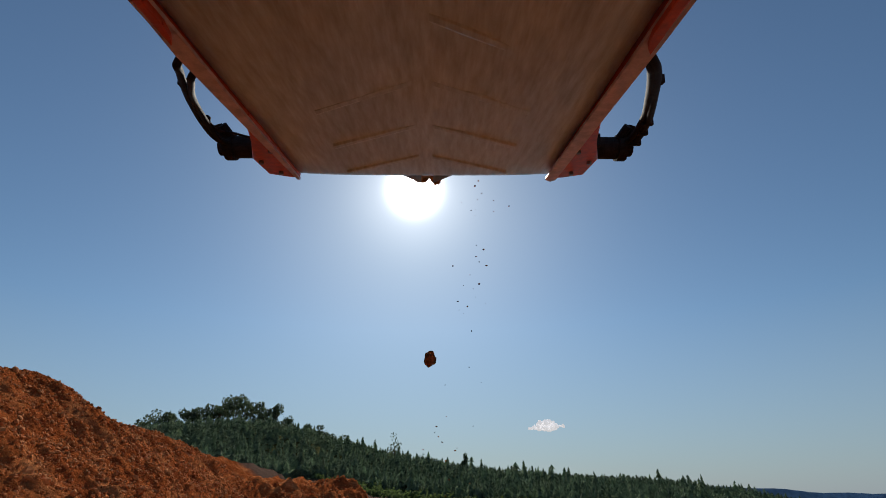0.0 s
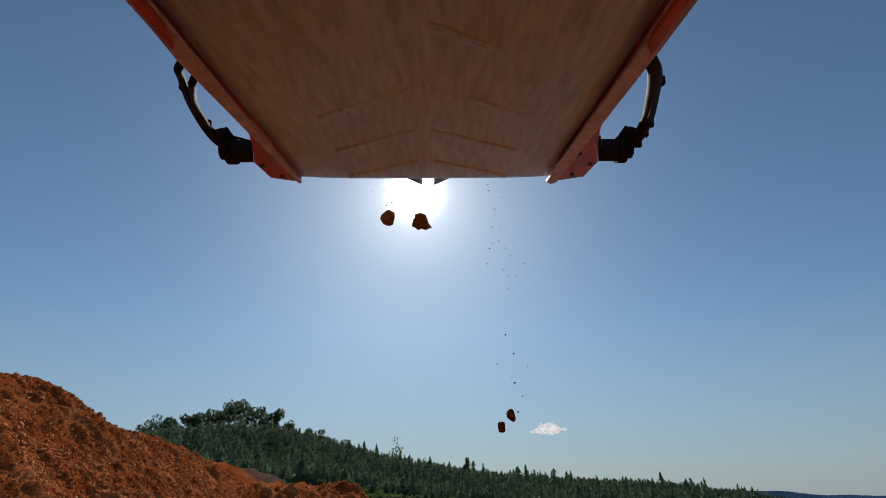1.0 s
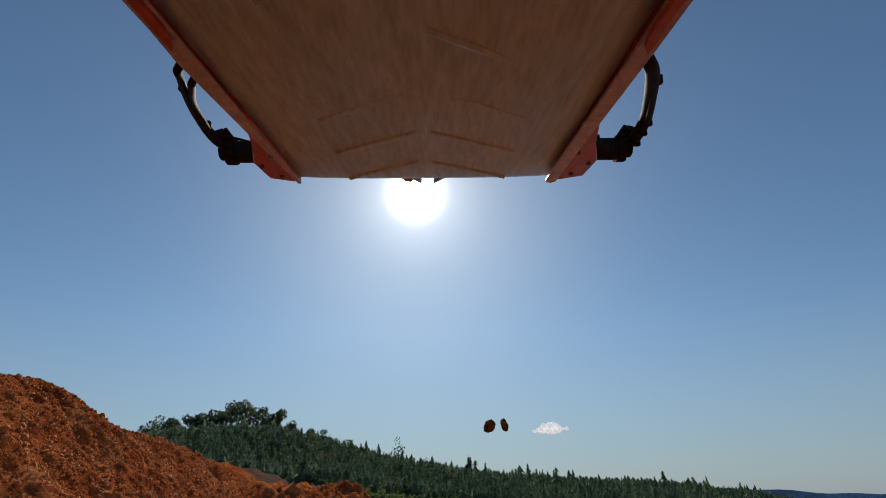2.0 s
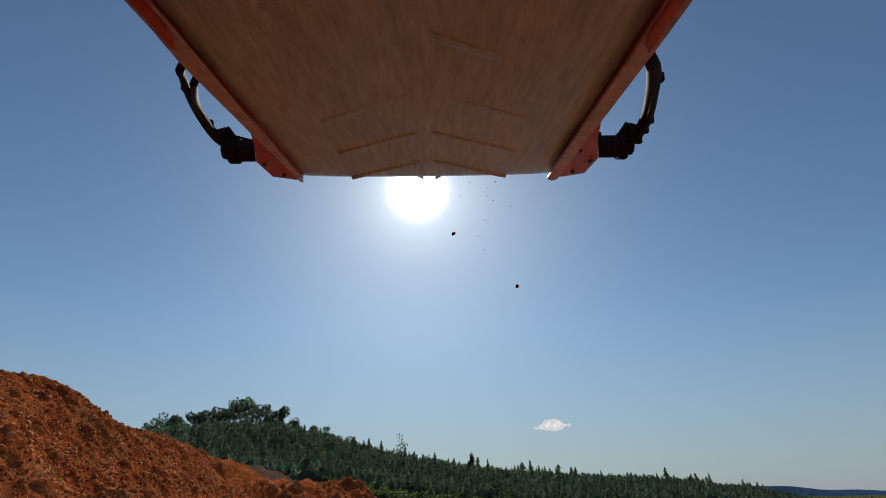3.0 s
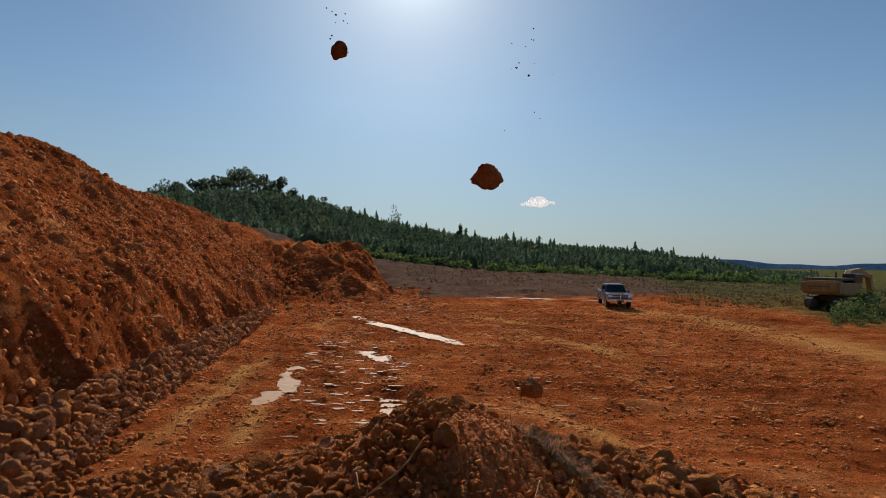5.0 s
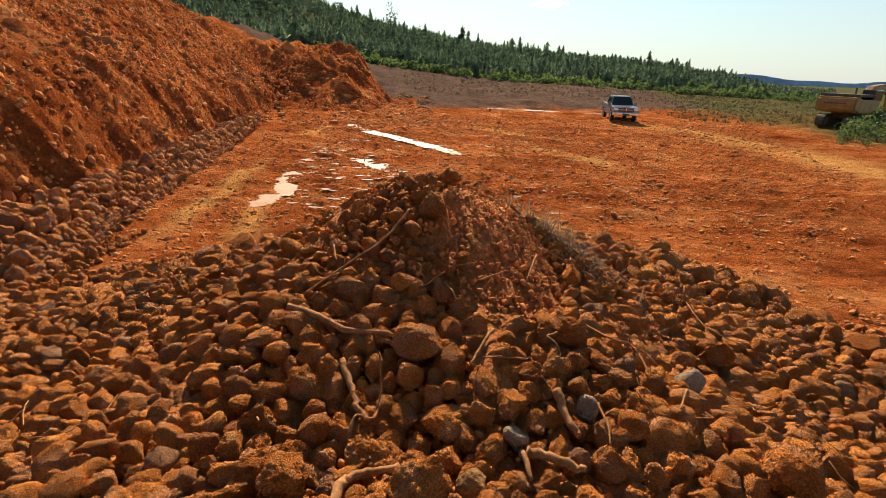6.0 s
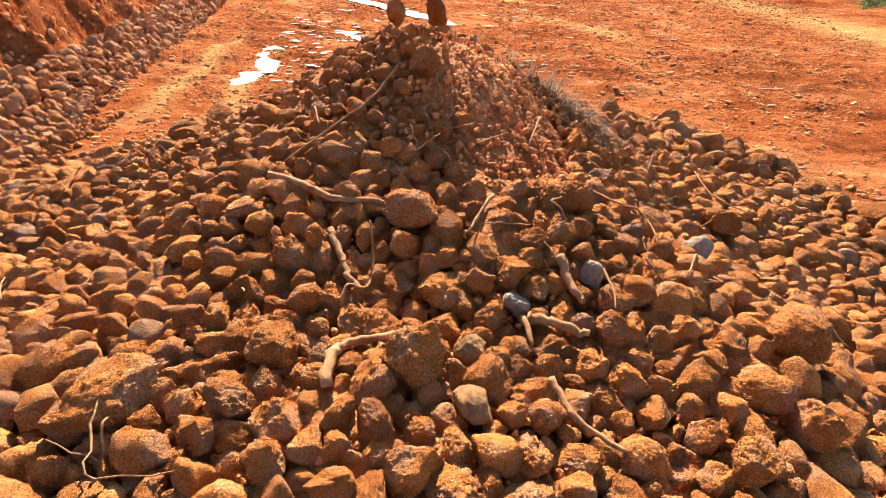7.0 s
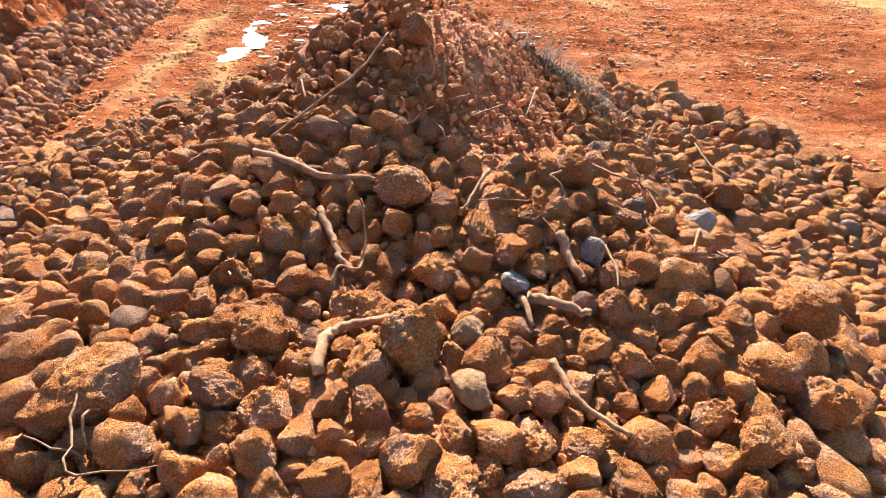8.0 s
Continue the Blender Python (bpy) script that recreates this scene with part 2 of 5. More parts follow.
def ground_material():
    """Red clay, with a dull graded field, dry scrub and pale wheel tracks at their places in the plan."""
    m, t, b = shader("red_clay_ground")
    clay, h = ramp_noise(t, 0.55, [(0.30, (0.22, 0.050, 0.017)), (0.5, (0.44, 0.115, 0.033)), (0.68, (0.66, 0.255, 0.095))], detail=12, rough=0.68, stretch=(0.45, 1, 1), turn=20)
    speck, h2 = ramp_noise(t, 6.0, [(0.3, grey(0.4)), (0.5, grey(0.9)), (0.75, grey(1.5))], detail=9, rough=0.75, stretch=(0.4, 1, 1))
    fine, h4 = ramp_noise(t, 24.0, [(0.3, grey(0.5)), (0.5, grey(0.95)), (0.7, grey(1.4))], detail=6, rough=0.7)
    clod, h3 = ramp_noise(t, 2.4, [(0.35, grey(0.72)), (0.65, grey(1.15))], detail=6)
    c = blend(t, "MULTIPLY", 0.9, clay, speck)
    c = blend(t, "MULTIPLY", 0.8, c, clod)
    c = blend(t, "MULTIPLY", 0.7, c, fine)
    stain, _ = ramp_noise(t, 0.11, [(0.35, (0.62, 0.56, 0.56)), (0.5, (0.92, 0.90, 0.90)), (0.65, (1.08, 1.12, 1.15))], detail=9, rough=0.65)
    c = blend(t, "MULTIPLY", 0.9, c, stain)
    # tags painted on the sheet's corners: red = graded field, green = scrub, blue = dusty track
    zones = t.nodes.new("ShaderNodeVertexColor")
    zones.layer_name = "zones"
    sep = t.nodes.new("ShaderNodeSeparateColor")
    t.links.new(zones.outputs[0], sep.inputs[0])
    field, _ = ramp_noise(t, 0.35, [(0.3, (0.085, 0.050, 0.036)), (0.7, (0.165, 0.105, 0.078))], detail=10)
    scrub, _ = ramp_noise(t, 0.5, [(0.32, (0.075, 0.05, 0.028)), (0.5, (0.085, 0.09, 0.032)), (0.7, (0.15, 0.115, 0.055))], detail=10)
    dust, _ = ramp_noise(t, 1.1, [(0.3, (0.46, 0.19, 0.055)), (0.7, (0.62, 0.31, 0.11))], detail=8)
    field = blend(t, "MULTIPLY", 0.7, field, speck)
    scrub = blend(t, "MULTIPLY", 0.8, scrub, speck)
    c = blend(t, "MIX", sep.outputs[0], c, field)
    c = blend(t, "MIX", sep.outputs[1], c, scrub)
    c = blend(t, "MIX", sep.outputs[2], c, dust)
    t.links.new(c, b.inputs["Base Color"])
    b.inputs["Roughness"].default_value = 1.0
    b.inputs["Specular IOR Level"].default_value = 0.0
    relief(t, b, [(h3, 0.9, 0.2), (h2, 1.0, 0.14), (h4, 1.0, 0.04)])
    return m


M_GROUND = ground_material()


# ---- mesh helpers ----
def mesh_ob(name, verts, faces, material, parent=None, smooth=False):
    me = bpy.data.meshes.new(name)
    me.from_pydata([tuple(v) for v in verts], [], [tuple(f) for f in faces])
    me.materials.append(material)
    if smooth:
        me.polygons.foreach_set("use_smooth", [True] * len(me.polygons))
    me.update()
    ob = new(name, me)
    if parent:
        ob.parent = parent
    return ob


def part(name, bm, material, parent, label="", smooth=False):
    """Links a bmesh as one mesh object under a thing or a part."""
    me = bpy.data.meshes.new(name)
    bmesh.ops.recalc_face_normals(bm, faces=bm.faces[:])
    bm.to_mesh(me)
    bm.free()
    me.materials.append(material)
    if smooth:
        me.polygons.foreach_set("use_smooth", [True] * len(me.polygons))
    ob = new(name, me)
    ob.parent = parent
    return tagged(ob, label)


def box(bm, lo, hi, bevel=0.0, m=None):
    """A box from corner to corner, its edges rounded by bevel."""
    lo, hi = Vector(lo), Vector(hi)
    got = bmesh.ops.create_cube(bm, size=1, matrix=Matrix.Translation((lo + hi) / 2) @ Matrix.Diagonal((*(hi - lo), 1)))
    vs = got["verts"]
    if bevel:
        es = {e for v in vs for e in v.link_edges}
        got = bmesh.ops.bevel(bm, geom=list(es), offset=bevel, segments=2, affect="EDGES", profile=0.6)
        vs = list({v for f in got["faces"] for v in f.verts} | {v for v in vs if v.is_valid})
    if m is not None:
        bmesh.ops.transform(bm, matrix=m, verts=[v for v in vs if v.is_valid])
    return vs


def rod(bm, a, b, r, r2=None, n=10):
    """A round bar from a to b."""
    a, b = Vector(a), Vector(b)
    d = b - a
    bmesh.ops.create_cone(bm, cap_ends=True, segments=n, radius1=r, radius2=r if r2 is None else r2, depth=d.length,
                          matrix=Matrix.Translation((a + b) / 2) @ d.to_track_quat("Z", "Y").to_matrix().to_4x4())


def prism(bm, outline, x0, x1):
    """An outline in (y, z) drawn from x0 to x1."""
    a = [bm.verts.new((x0, y, z)) for y, z in outline]
    b = [bm.verts.new((x1, y, z)) for y, z in outline]
    n = len(outline)
    bm.faces.new(a[::-1])
    bm.faces.new(b)
    for i in range(n):
        bm.faces.new((a[i], a[(i + 1) % n], b[(i + 1) % n], b[i]))


def tube(name, points, radius, material, parent=None, label="", n=8, taper=1.0, steps=8, wobble=0.0, seed=0):
    """A round tube along a smooth line through the points, as one mesh."""
    rng = random.Random(seed)
    pts = [Vector(p) for p in points]
    line = []
    for i in range(len(pts) - 1):
        p0, p1, p2, p3 = pts[max(i - 1, 0)], pts[i], pts[i + 1], pts[min(i + 2, len(pts) - 1)]
        for k in range(steps):
            u = k / steps
            line.append(0.5 * ((2 * p1) + (p2 - p0) * u + (2 * p0 - 5 * p1 + 4 * p2 - p3) * u * u + (3 * p1 - p0 - 3 * p2 + p3) * u ** 3))
    line.append(pts[-1])
    if wobble:
        line = [p + Vector([rng.gauss(0, wobble) for _ in range(3)]) for p in line]
    verts, faces = [], []
    for i, p in enumerate(line):
        d = (line[min(i + 1, len(line) - 1)] - line[max(i - 1, 0)]).normalized()
        q = d.to_track_quat("Z", "Y")
        r = radius * (1 + (taper - 1) * i / (len(line) - 1)) * (1 + (rng.uniform(-0.15, 0.15) if wobble else 0))
        verts += [p + q @ Vector((r * math.cos(2 * math.pi * k / n), r * math.sin(2 * math.pi * k / n), 0)) for k in range(n)]
    for i, k in itertools.product(range(len(line) - 1), range(n)):
        a, b2 = i * n + k, i * n + (k + 1) % n
        faces.append((a, b2, b2 + n, a + n))
    faces += [tuple(range(n))[::-1], tuple(range(len(verts) - n, len(verts)))]
    ob = mesh_ob(name, verts, faces, material, parent, True)
    return tagged(ob, label)


def thing(name, label, category, group="", at=(0, 0, 0), kind=""):
    ob = new(name)
    ob.empty_display_size = 0.1
    ob.location = at
    return tagged(ob, label, category, group, kind)


# ---- the ground's shape ----
def smooth_step(a, b, v):
    v = np.clip((v - a) / (b - a), 0, 1)
    return v * v * (3 - 2 * v)


def lattice(x, y, seed):
    """Smooth value noise on arrays."""
    xi, yi = np.floor(x).astype(np.int64), np.floor(y).astype(np.int64)
    fx, fy = x - xi, y - yi
    fx, fy = fx * fx * (3 - 2 * fx), fy * fy * (3 - 2 * fy)

    def h(a, b):
        n = (a * 374761393 + b * 668265263 + seed * 1442695041) & 0x7FFFFFFF
        n = ((n ^ (n >> 13)) * 1274126177) & 0x7FFFFFFF
        return ((n ^ (n >> 16)) & 0xFFFF) / 65535.0
    return (h(xi, yi) * (1 - fx) + h(xi + 1, yi) * fx) * (1 - fy) + (h(xi, yi + 1) * (1 - fx) + h(xi + 1, yi + 1) * fx) * fy - 0.5


def fractal(x, y, size, octaves=4, seed=0, gain=0.5):
    total = np.zeros_like(x, dtype=float)
    for o in range(octaves):
        total += lattice(x / size * 2 ** o + 7.3 * o, y / size * 2 ** o - 3.1 * o, seed + o) * gain ** o
    return total


PILE = (0.02, 2.66)          # the middle of the new heap
PILE_TOP = 3.02


def toe(y):
    """Where the cut bank stands, by the distance ahead."""
    return np.interp(y, [-40, 0, 9, 13, 20, 29, 36, 46], [-6.6, -7.2, -8.0, -8.4, -9.2, -10.2, -10.6, -9.2])


def height(x, y):
    """The height of the bare ground."""
    x, y = np.asarray(x, float), np.asarray(y, float)
    u = x / np.maximum(y, 20.0)
    # far slopes: the field's upper edge, then the wooded hill
    base = np.interp(u, [-0.9, -0.5, -0.3, -0.19, -0.075, 0.05, 0.16, 0.4, 0.57, 0.8], [10, 9, 7.4, 7.2, 4.8, 3.2, 2.3, 1.4, 0.2, 0.0])
    crest = np.interp(u, [-1.2, -0.8, -0.6, -0.5, -0.377, -0.267, -0.177, -0.076, 0.06, 0.278, 0.45, 0.57, 0.67, 0.85], [17, 21, 27, 31, 33, 30, 23.5, 17.5, 13.6, 8.6, 6.0, 4.2, 0.5, 0])
    z = base * smooth_step(52, 112, y) + (crest - base) * smooth_step(105, 235, y)
    z = z * (1 - 0.8 * smooth_step(260, 420, y))
    z += fractal(x, y, 30.0, 3, 5) * 1.6 * smooth_step(60, 120, y)
    # rough, rutted clay
    z += fractal(x, y, 5.0, 3, 11) * 0.16 * smooth_step(8, 16, y + 0.6 * np.abs(x)) + fractal(x, y, 1.1, 3, 21) * 0.085 + fractal(x * 0.4, y, 0.55, 2, 25) * 0.12
    # cut bank and spoil slope
    flute = fractal(x * 0.7, y, 2.0, 4, 31, 0.65)
    d = toe(y) + flute * 0.9 - x
    d2 = toe(y) + fractal(x, y, 6.0, 2, 35) * 1.2 - x
    top = np.interp(y, [-60, 20, 25.5, 29, 31, 34, 39.5, 45, 52, 62, 75], [9.0, 9.3, 9.7, 10.2, 10.0, 9.4, 8.7, 8.2, 7.7, 7.5, 7.2])
    face = np.interp(y, [0, 15, 25, 34, 44], [1.3, 1.5, 1.5, 1.0, 0.3])
    rough = fractal(x, y, 3.4, 5, 41, 0.6) * 0.5 + fractal(x, y, 0.9, 3, 45, 0.7) * 0.34 + np.abs(fractal(x, y, 1.6, 3, 47, 0.6)) * 0.45
    bank = face * smooth_step(0, 1.9, d) + (top - face) * np.clip((d2 - 0.9) / 11.4, 0, 1) ** 0.92
    bank -= 0.5 * np.clip((d2 - 13) / 30, 0, 8)
    bank += rough * smooth_step(0, 1.2, d) * (1 - 0.75 * smooth_step(10.5, 12.5, d2))
    z = np.where((d > 0) & (y < 90), np.maximum(z, z * 0.15 + bank * (1 - smooth_step(72, 88, y))), z)
    # the dumped terrace at the end of the bank
    plat = 5.7 * smooth_step(-2.2, -9.0, x + 0.10 * (y - 50) + fractal(x, y, 4.0, 3, 51) * 1.2) * smooth_step(32, 56, y + fractal(x, y, 5.0, 3, 55) * 3) * (1 - smooth_step(58, 80, y))
    plat += (fractal(x, y, 1.5, 4, 57, 0.65) * 0.8 - np.abs(fractal(x, y, 3.0, 3, 59)) * 1.2) * smooth_step(0.2, 1.0, plat)
    z = np.maximum(z, np.where(x < 4, plat, z))
    # low humps of the field beyond the pad
    z += 0.55 * np.exp(-((y - 58 - 0.25 * x - fractal(x, y, 9.0, 3, 61) * 5) / 2.0) ** 2) * smooth_step(2, 6, x) * (1 - smooth_step(15, 22, x))
    z += fractal(x, y, 2.2, 3, 63) * 0.5 * smooth_step(45, 60, y + 0.5 * np.abs(x)) * (1 - smooth_step(110, 150, y))
    # ruts and ridges left by machines, running slantwise over the pad
    a, c = 0.5 * x - 0.87 * y, 0.87 * x + 0.5 * y
    pad = smooth_step(8, 11, y + 0.4 * np.abs(x)) * (1 - smooth_step(50, 60, y)) * smooth_step(-0.5, 0.8, x - toe(y))
    z += pad * (lattice(c * 1.1, a * 0.07, 91) * 0.13 + lattice(c * 2.9, a * 0.22, 93) * 0.08 + lattice(c * 1.2 + 30, a * 3.1, 95) * 0.05)
    # caterpillar tracks pressed into the pad
    for x0, slope, phase in ((-3.0, -0.16, 0), (-1.2, -0.16, 1), (1.5, 0.25, 2)):
        c = x - x0 - slope * (y - 15)
        on = smooth_step(0.36, 0.28, np.abs(c)) * smooth_step(9, 11, y) * (1 - smooth_step(22, 30, y))
        z += on * (0.05 * np.sin(2 * np.pi * y / 0.48 + phase) - 0.05)
    # sunk places where water stands
    for px, py, dx, dy, wide, long in PUDDLES:
        a, c = (x - px) * dx + (y - py) * dy, (x - px) * dy - (y - py) * dx
        z -= 0.10 * np.exp(-((a / long) ** 4) - (c / wide) ** 2 * 0.6)
    return z


def towards(ax, ay, bx, by, wide):
    long = math.hypot(bx - ax, by - ay)
    return ((ax + bx) / 2, (ay + by) / 2, (bx - ax) / long, (by - ay) / long, wide, long / 2)


PUDDLES = [towards(-4.5, 17.2, -3.9, 12.8, 0.42), towards(-5.2, 33.0, 1.4, 22.4, 0.5), towards(-2.9, 21.6, -1.7, 18.6, 0.6),
           towards(-1.1, 14.0, -0.5, 11.6, 0.45), towards(6.0, 52.0, 18.0, 49.0, 0.9)]
# damp pale wheel tracks
PALE = [towards(2.5, 13.3, 4.0, 9.9, 0.30), towards(5.0, 26.0, 8.0, 18.9, 0.35), towards(-5.9, 18.9, -5.2, 10.0, 0.24), towards(-4.0, 12.8, -3.6, 10.0, 0.3), towards(3.0, 34.0, 6.4, 29.0, 0.4), towards(-6.4, 27.0, -5.7, 31.0, 0.3)]


def heap(x, y):
    """The height of the heap's soil, below its stones: a steep cone on a wider, flatter skirt."""
    x, y = np.asarray(x, float), np.asarray(y, float)
    dx, dy = x - PILE[0], y - PILE[1]
    r = np.hypot(dx, dy)
    r = r * (1 + 0.10 * lattice(np.arctan2(dy, dx) * 1.6 + 9, r * 0.3, 71))
    r = np.sqrt(r * r + 0.03)
    z = np.interp(r, [0, 0.22, 0.6, 1.0, 1.5, 2.1, 3.0, 4.0, 5.0, 5.8], [PILE_TOP, 2.95, 2.66, 2.42, 2.26, 2.10, 1.66, 1.0, 0.2, -0.3]) - 0.05
    # the spill on the near side lies flatter
    z = z + 0.21 * smooth_step(0.3, 0.9, -dy / r) * smooth_step(0.4, 1.15, r) * (1 - smooth_step(1.45, 2.7, r))
    return z + fractal(x, y, 0.9, 3, 73) * 0.16 * smooth_step(0.3, 1.2, r)


def lines(stops):
    out = []
    for (a, b, step) in stops:
        out += list(np.arange(a, b, step))
    return np.array(out + [stops[-1][1]])


def build_ground():
    gx = lines([(-3200, -400, 350), (-400, -100, 20), (-100, -32, 3.5), (-32, -23, 0.5), (-23, -14, 0.2), (-14, 14, 0.14), (14, 18, 0.25), (18, 40, 0.6), (40, 110, 3.5), (110, 400, 20), (400, 3200, 350)])
    gy = lines([(-3000, -200, 350), (-200, -20, 15), (-20, 1, 1.0), (1, 36, 0.15), (36, 60, 0.45), (60, 130, 2.0), (130, 300, 6.0), (300, 600, 40), (600, 4200, 300)])
    X, Y = np.meshgrid(gx, gy)
    Z = height(X, Y)
    n, k = len(gx), len(gy)
    me = bpy.data.meshes.new("ground")
    co = np.stack([X, Y, Z], -1).reshape(-1, 3)
    i = (np.arange(k - 1)[:, None] * n + np.arange(n - 1)).reshape(-1)
    quads = np.stack([i, i + 1, i + n + 1, i + n], -1)
    me.from_pydata(co.tolist(), [], quads.tolist())
    me.polygons.foreach_set("use_smooth", [True] * len(me.polygons))
    ob = new("ground", me)
    me.materials.append(M_GROUND)
    x, y = co[:, 0], co[:, 1]
    wob = fractal(x, y, 9.0, 4, 81) * 9
    u = x / np.maximum(y, 20)
    spoil = (x < toe(y) + 3) | ((x < -1) & (y < 60))
    field = smooth_step(48, 58, y + wob * 0.6 - 0.25 * np.maximum(x - 4, 0)) * np.where(spoil & (y < 62), 0, 1)
    right = smooth_step(24, 29, x + wob * 0.5 - 0.25 * (y - 30)) * smooth_step(22, 28, y + wob)
    scrub = np.maximum(smooth_step(0.45, 0.6, u) * smooth_step(40, 60, y) * 0.8, right * 0.85)
    scrub = np.maximum(scrub, smooth_step(100, 112, y))
    # dusty haul track, past the pickup and away to the side
    tx = np.interp(y, [0, 10, 20, 26, 31, 36.5, 41, 45], [16.5, 17.5, 18.6, 19.0, 18.6, 17.4, 15, 11])
    track = np.exp(-((x - tx + wob * 0.08) / 1.7) ** 2) * smooth_step(2, 12, y) * (1 - smooth_step(38, 44, y))
    track = np.clip(track + 0.0, 0, 1) * np.clip(0.95 + fractal(x, y, 2.0, 3, 83), 0, 1)
    for px, py, dx, dy, wide, long in PALE:
        a, c = (x - px) * dx + (y - py) * dy, (x - px) * dy - (y - py) * dx + fractal(x, y, 1.2, 3, 85) * 0.3
        track = np.maximum(track, np.exp(-((a / long) ** 6) - (c / wide) ** 2) * np.clip(0.85 + fractal(x, y, 0.7, 3, 87) * 1.2, 0, 1))
    lay = me.color_attributes.new("zones", "FLOAT_COLOR", "POINT")
    lay.data.foreach_set("color", np.stack([field, scrub, track, np.ones_like(x)], -1).reshape(-1).astype(np.float32))
    return tagged(ob, "rutted red clay ground with wet caterpillar tracks and a cut bank", "ground", kind="structure")


build_ground()


# ---- stones ----
def stone_mesh(name, seed, detail, lumps, material, flat=1.0):
    """One stone: a ball cut by random planes, then roughened by clinging clay."""
    rng = random.Random(seed)
    bm = bmesh.new()
    bmesh.ops.create_icosphere(bm, subdivisions=detail, radius=1.0)
    cuts = []
    for _ in range(rng.randint(8, 14)):
        v = Vector([rng.gauss(0, 1) for _ in range(3)]).normalized()
        cuts.append((v, rng.uniform(0.56, 0.88)))
    sx, sy, sz = rng.uniform(0.9, 1.32), rng.uniform(0.82, 1.1), rng.uniform(0.68, 1.0) * flat
    shift = Vector([rng.uniform(-50, 50) for _ in range(3)])
    for v in bm.verts:
        p = v.co.copy()
        for nrm, far in cuts:
            over = p.dot(nrm) - far
            if over > 0:
                p -= nrm * over * 0.86
        p *= 1 + 0.17 * noise.noise(p * 1.2 + shift)
        p *= 1 + lumps * (noise.fractal(p * 2.9 + shift, 0.8, 2.1, 5) * 0.6 + 0.4 * abs(noise.noise(p * 6.0 - shift)))
        if detail > 2:
            p *= 1 + 0.06 * noise.noise(p * 8.0 + shift) + 0.035 * noise.noise(p * 15.0 - shift)
        if detail > 4:
            crust = max(0.0, min(1.0, 0.5 + 1.6 * noise.noise(p * 1.7 - shift)))
            p *= 1 + crust * (0.035 * abs(noise.noise(p * 11.0 + shift)) + 0.028 * noise.noise(p * 21.0 + shift))
        v.co = Vector((p.x * sx, p.y * sy, p.z * sz))
    me = bpy.data.meshes.new(name)
    bm.to_mesh(me)
    bm.free()
    me.materials.append(material)
    me.polygons.foreach_set("use_smooth", [True] * len(me.polygons))
    return me


CLOSE_STONES = [stone_mesh("rock", 100 + i, 5, 0.05 + 0.045 * (i % 4), M_ROCK) for i in range(16)]
NEAR_STONES = [stone_mesh("rock", 100 + i, 4, 0.10 + 0.07 * (i % 4), M_ROCK) for i in range(14)]
CLODS = [stone_mesh("clods", 400 + i, 1, 0.2, M_ROCKS) for i in range(10)]
FAR_STONES = [stone_mesh("rocks", 300 + i, 2, 0.10 + 0.05 * (i % 4), M_ROCKS) for i in range(10)]
MID_STONES = [stone_mesh("rocks", 200 + i, 3, 0.10 + 0.07 * (i % 4), M_ROCKS) for i in range(12)]


def as_arrays(meshes):
    out = []
    for me in meshes:
        co = np.empty(len(me.vertices) * 3)
        me.vertices.foreach_get("co", co)
        fa = np.empty(len(me.polygons) * 3, np.int64)
        me.polygons.foreach_get("vertices", fa)
        out.append((co.reshape(-1, 3), fa.reshape(-1, 3)))
    return out


def joined(name, shapes, places, material, parent=None, smooth=True):
    """Many small pieces as one mesh; places of (shape, 4 x 4 matrix)."""
    vs, fs, base = [], [], 0
    for k, m in places:
        co, fa = shapes[k]
        a = np.array(m)
        vs.append(co @ a[:3, :3].T + a[:3, 3])
        fs.append(fa + base)
        base += len(co)
    vs, fs = np.concatenate(vs), np.concatenate(fs)
    me = bpy.data.meshes.new(name)
    me.vertices.add(len(vs))
    me.vertices.foreach_set("co", vs.reshape(-1).astype(np.float32))
    w = fs.shape[1]
    me.loops.add(fs.size)
    me.loops.foreach_set("vertex_index", fs.reshape(-1).astype(np.int32))
    me.polygons.add(len(fs))
    me.polygons.foreach_set("loop_start", np.arange(0, fs.size, w, dtype=np.int32))
    me.polygons.foreach_set("use_smooth", np.full(len(fs), smooth))
    me.update(calc_edges=True)
    me.materials.append(material)
    ob = new(name, me)
    if parent:
        ob.parent = parent
    return ob


def packed(rng, sizes, inside, gap, tries=14, taken=None):
    """Places for stones of those sizes, largest first, that do not run into one another."""
    cell = 0.25
    grid = {} if taken is None else taken
    out = []
    for r in sizes:
        for _ in range(tries):
            x, y = inside(rng)
            ok = True
            reach = int((r + 0.35) / cell) + 1
            cx, cy = int(x // cell), int(y // cell)
            for i in range(cx - reach, cx + reach + 1):
                for j in range(cy - reach, cy + reach + 1):
                    for (a, b, q) in grid.get((i, j), ()):
                        if (a - x) ** 2 + (b - y) ** 2 < (gap * (r + q)) ** 2:
                            ok = False
                            break
                    if not ok:
                        break
                if not ok:
                    break
            if ok:
                grid.setdefault((cx, cy), []).append((x, y, r))
                out.append((x, y, r))
                break
    return out, grid


def turned(rng):
    return Euler([rng.uniform(0, 6.28) for _ in range(3)]).to_matrix().to_4x4()


def laid(rng, x, y, z, r, sink=0.25):
    """A stone bedded at a place, lying mostly on its flat side."""
    tip = Euler((rng.gauss(0, 0.8), rng.gauss(0, 0.8), rng.uniform(0, 6.28))).to_matrix().to_4x4()
    return Matrix.Translation((x, y, z + r * (0.62 - sink))) @ tip @ Matrix.Diagonal((r, r, r, 1))


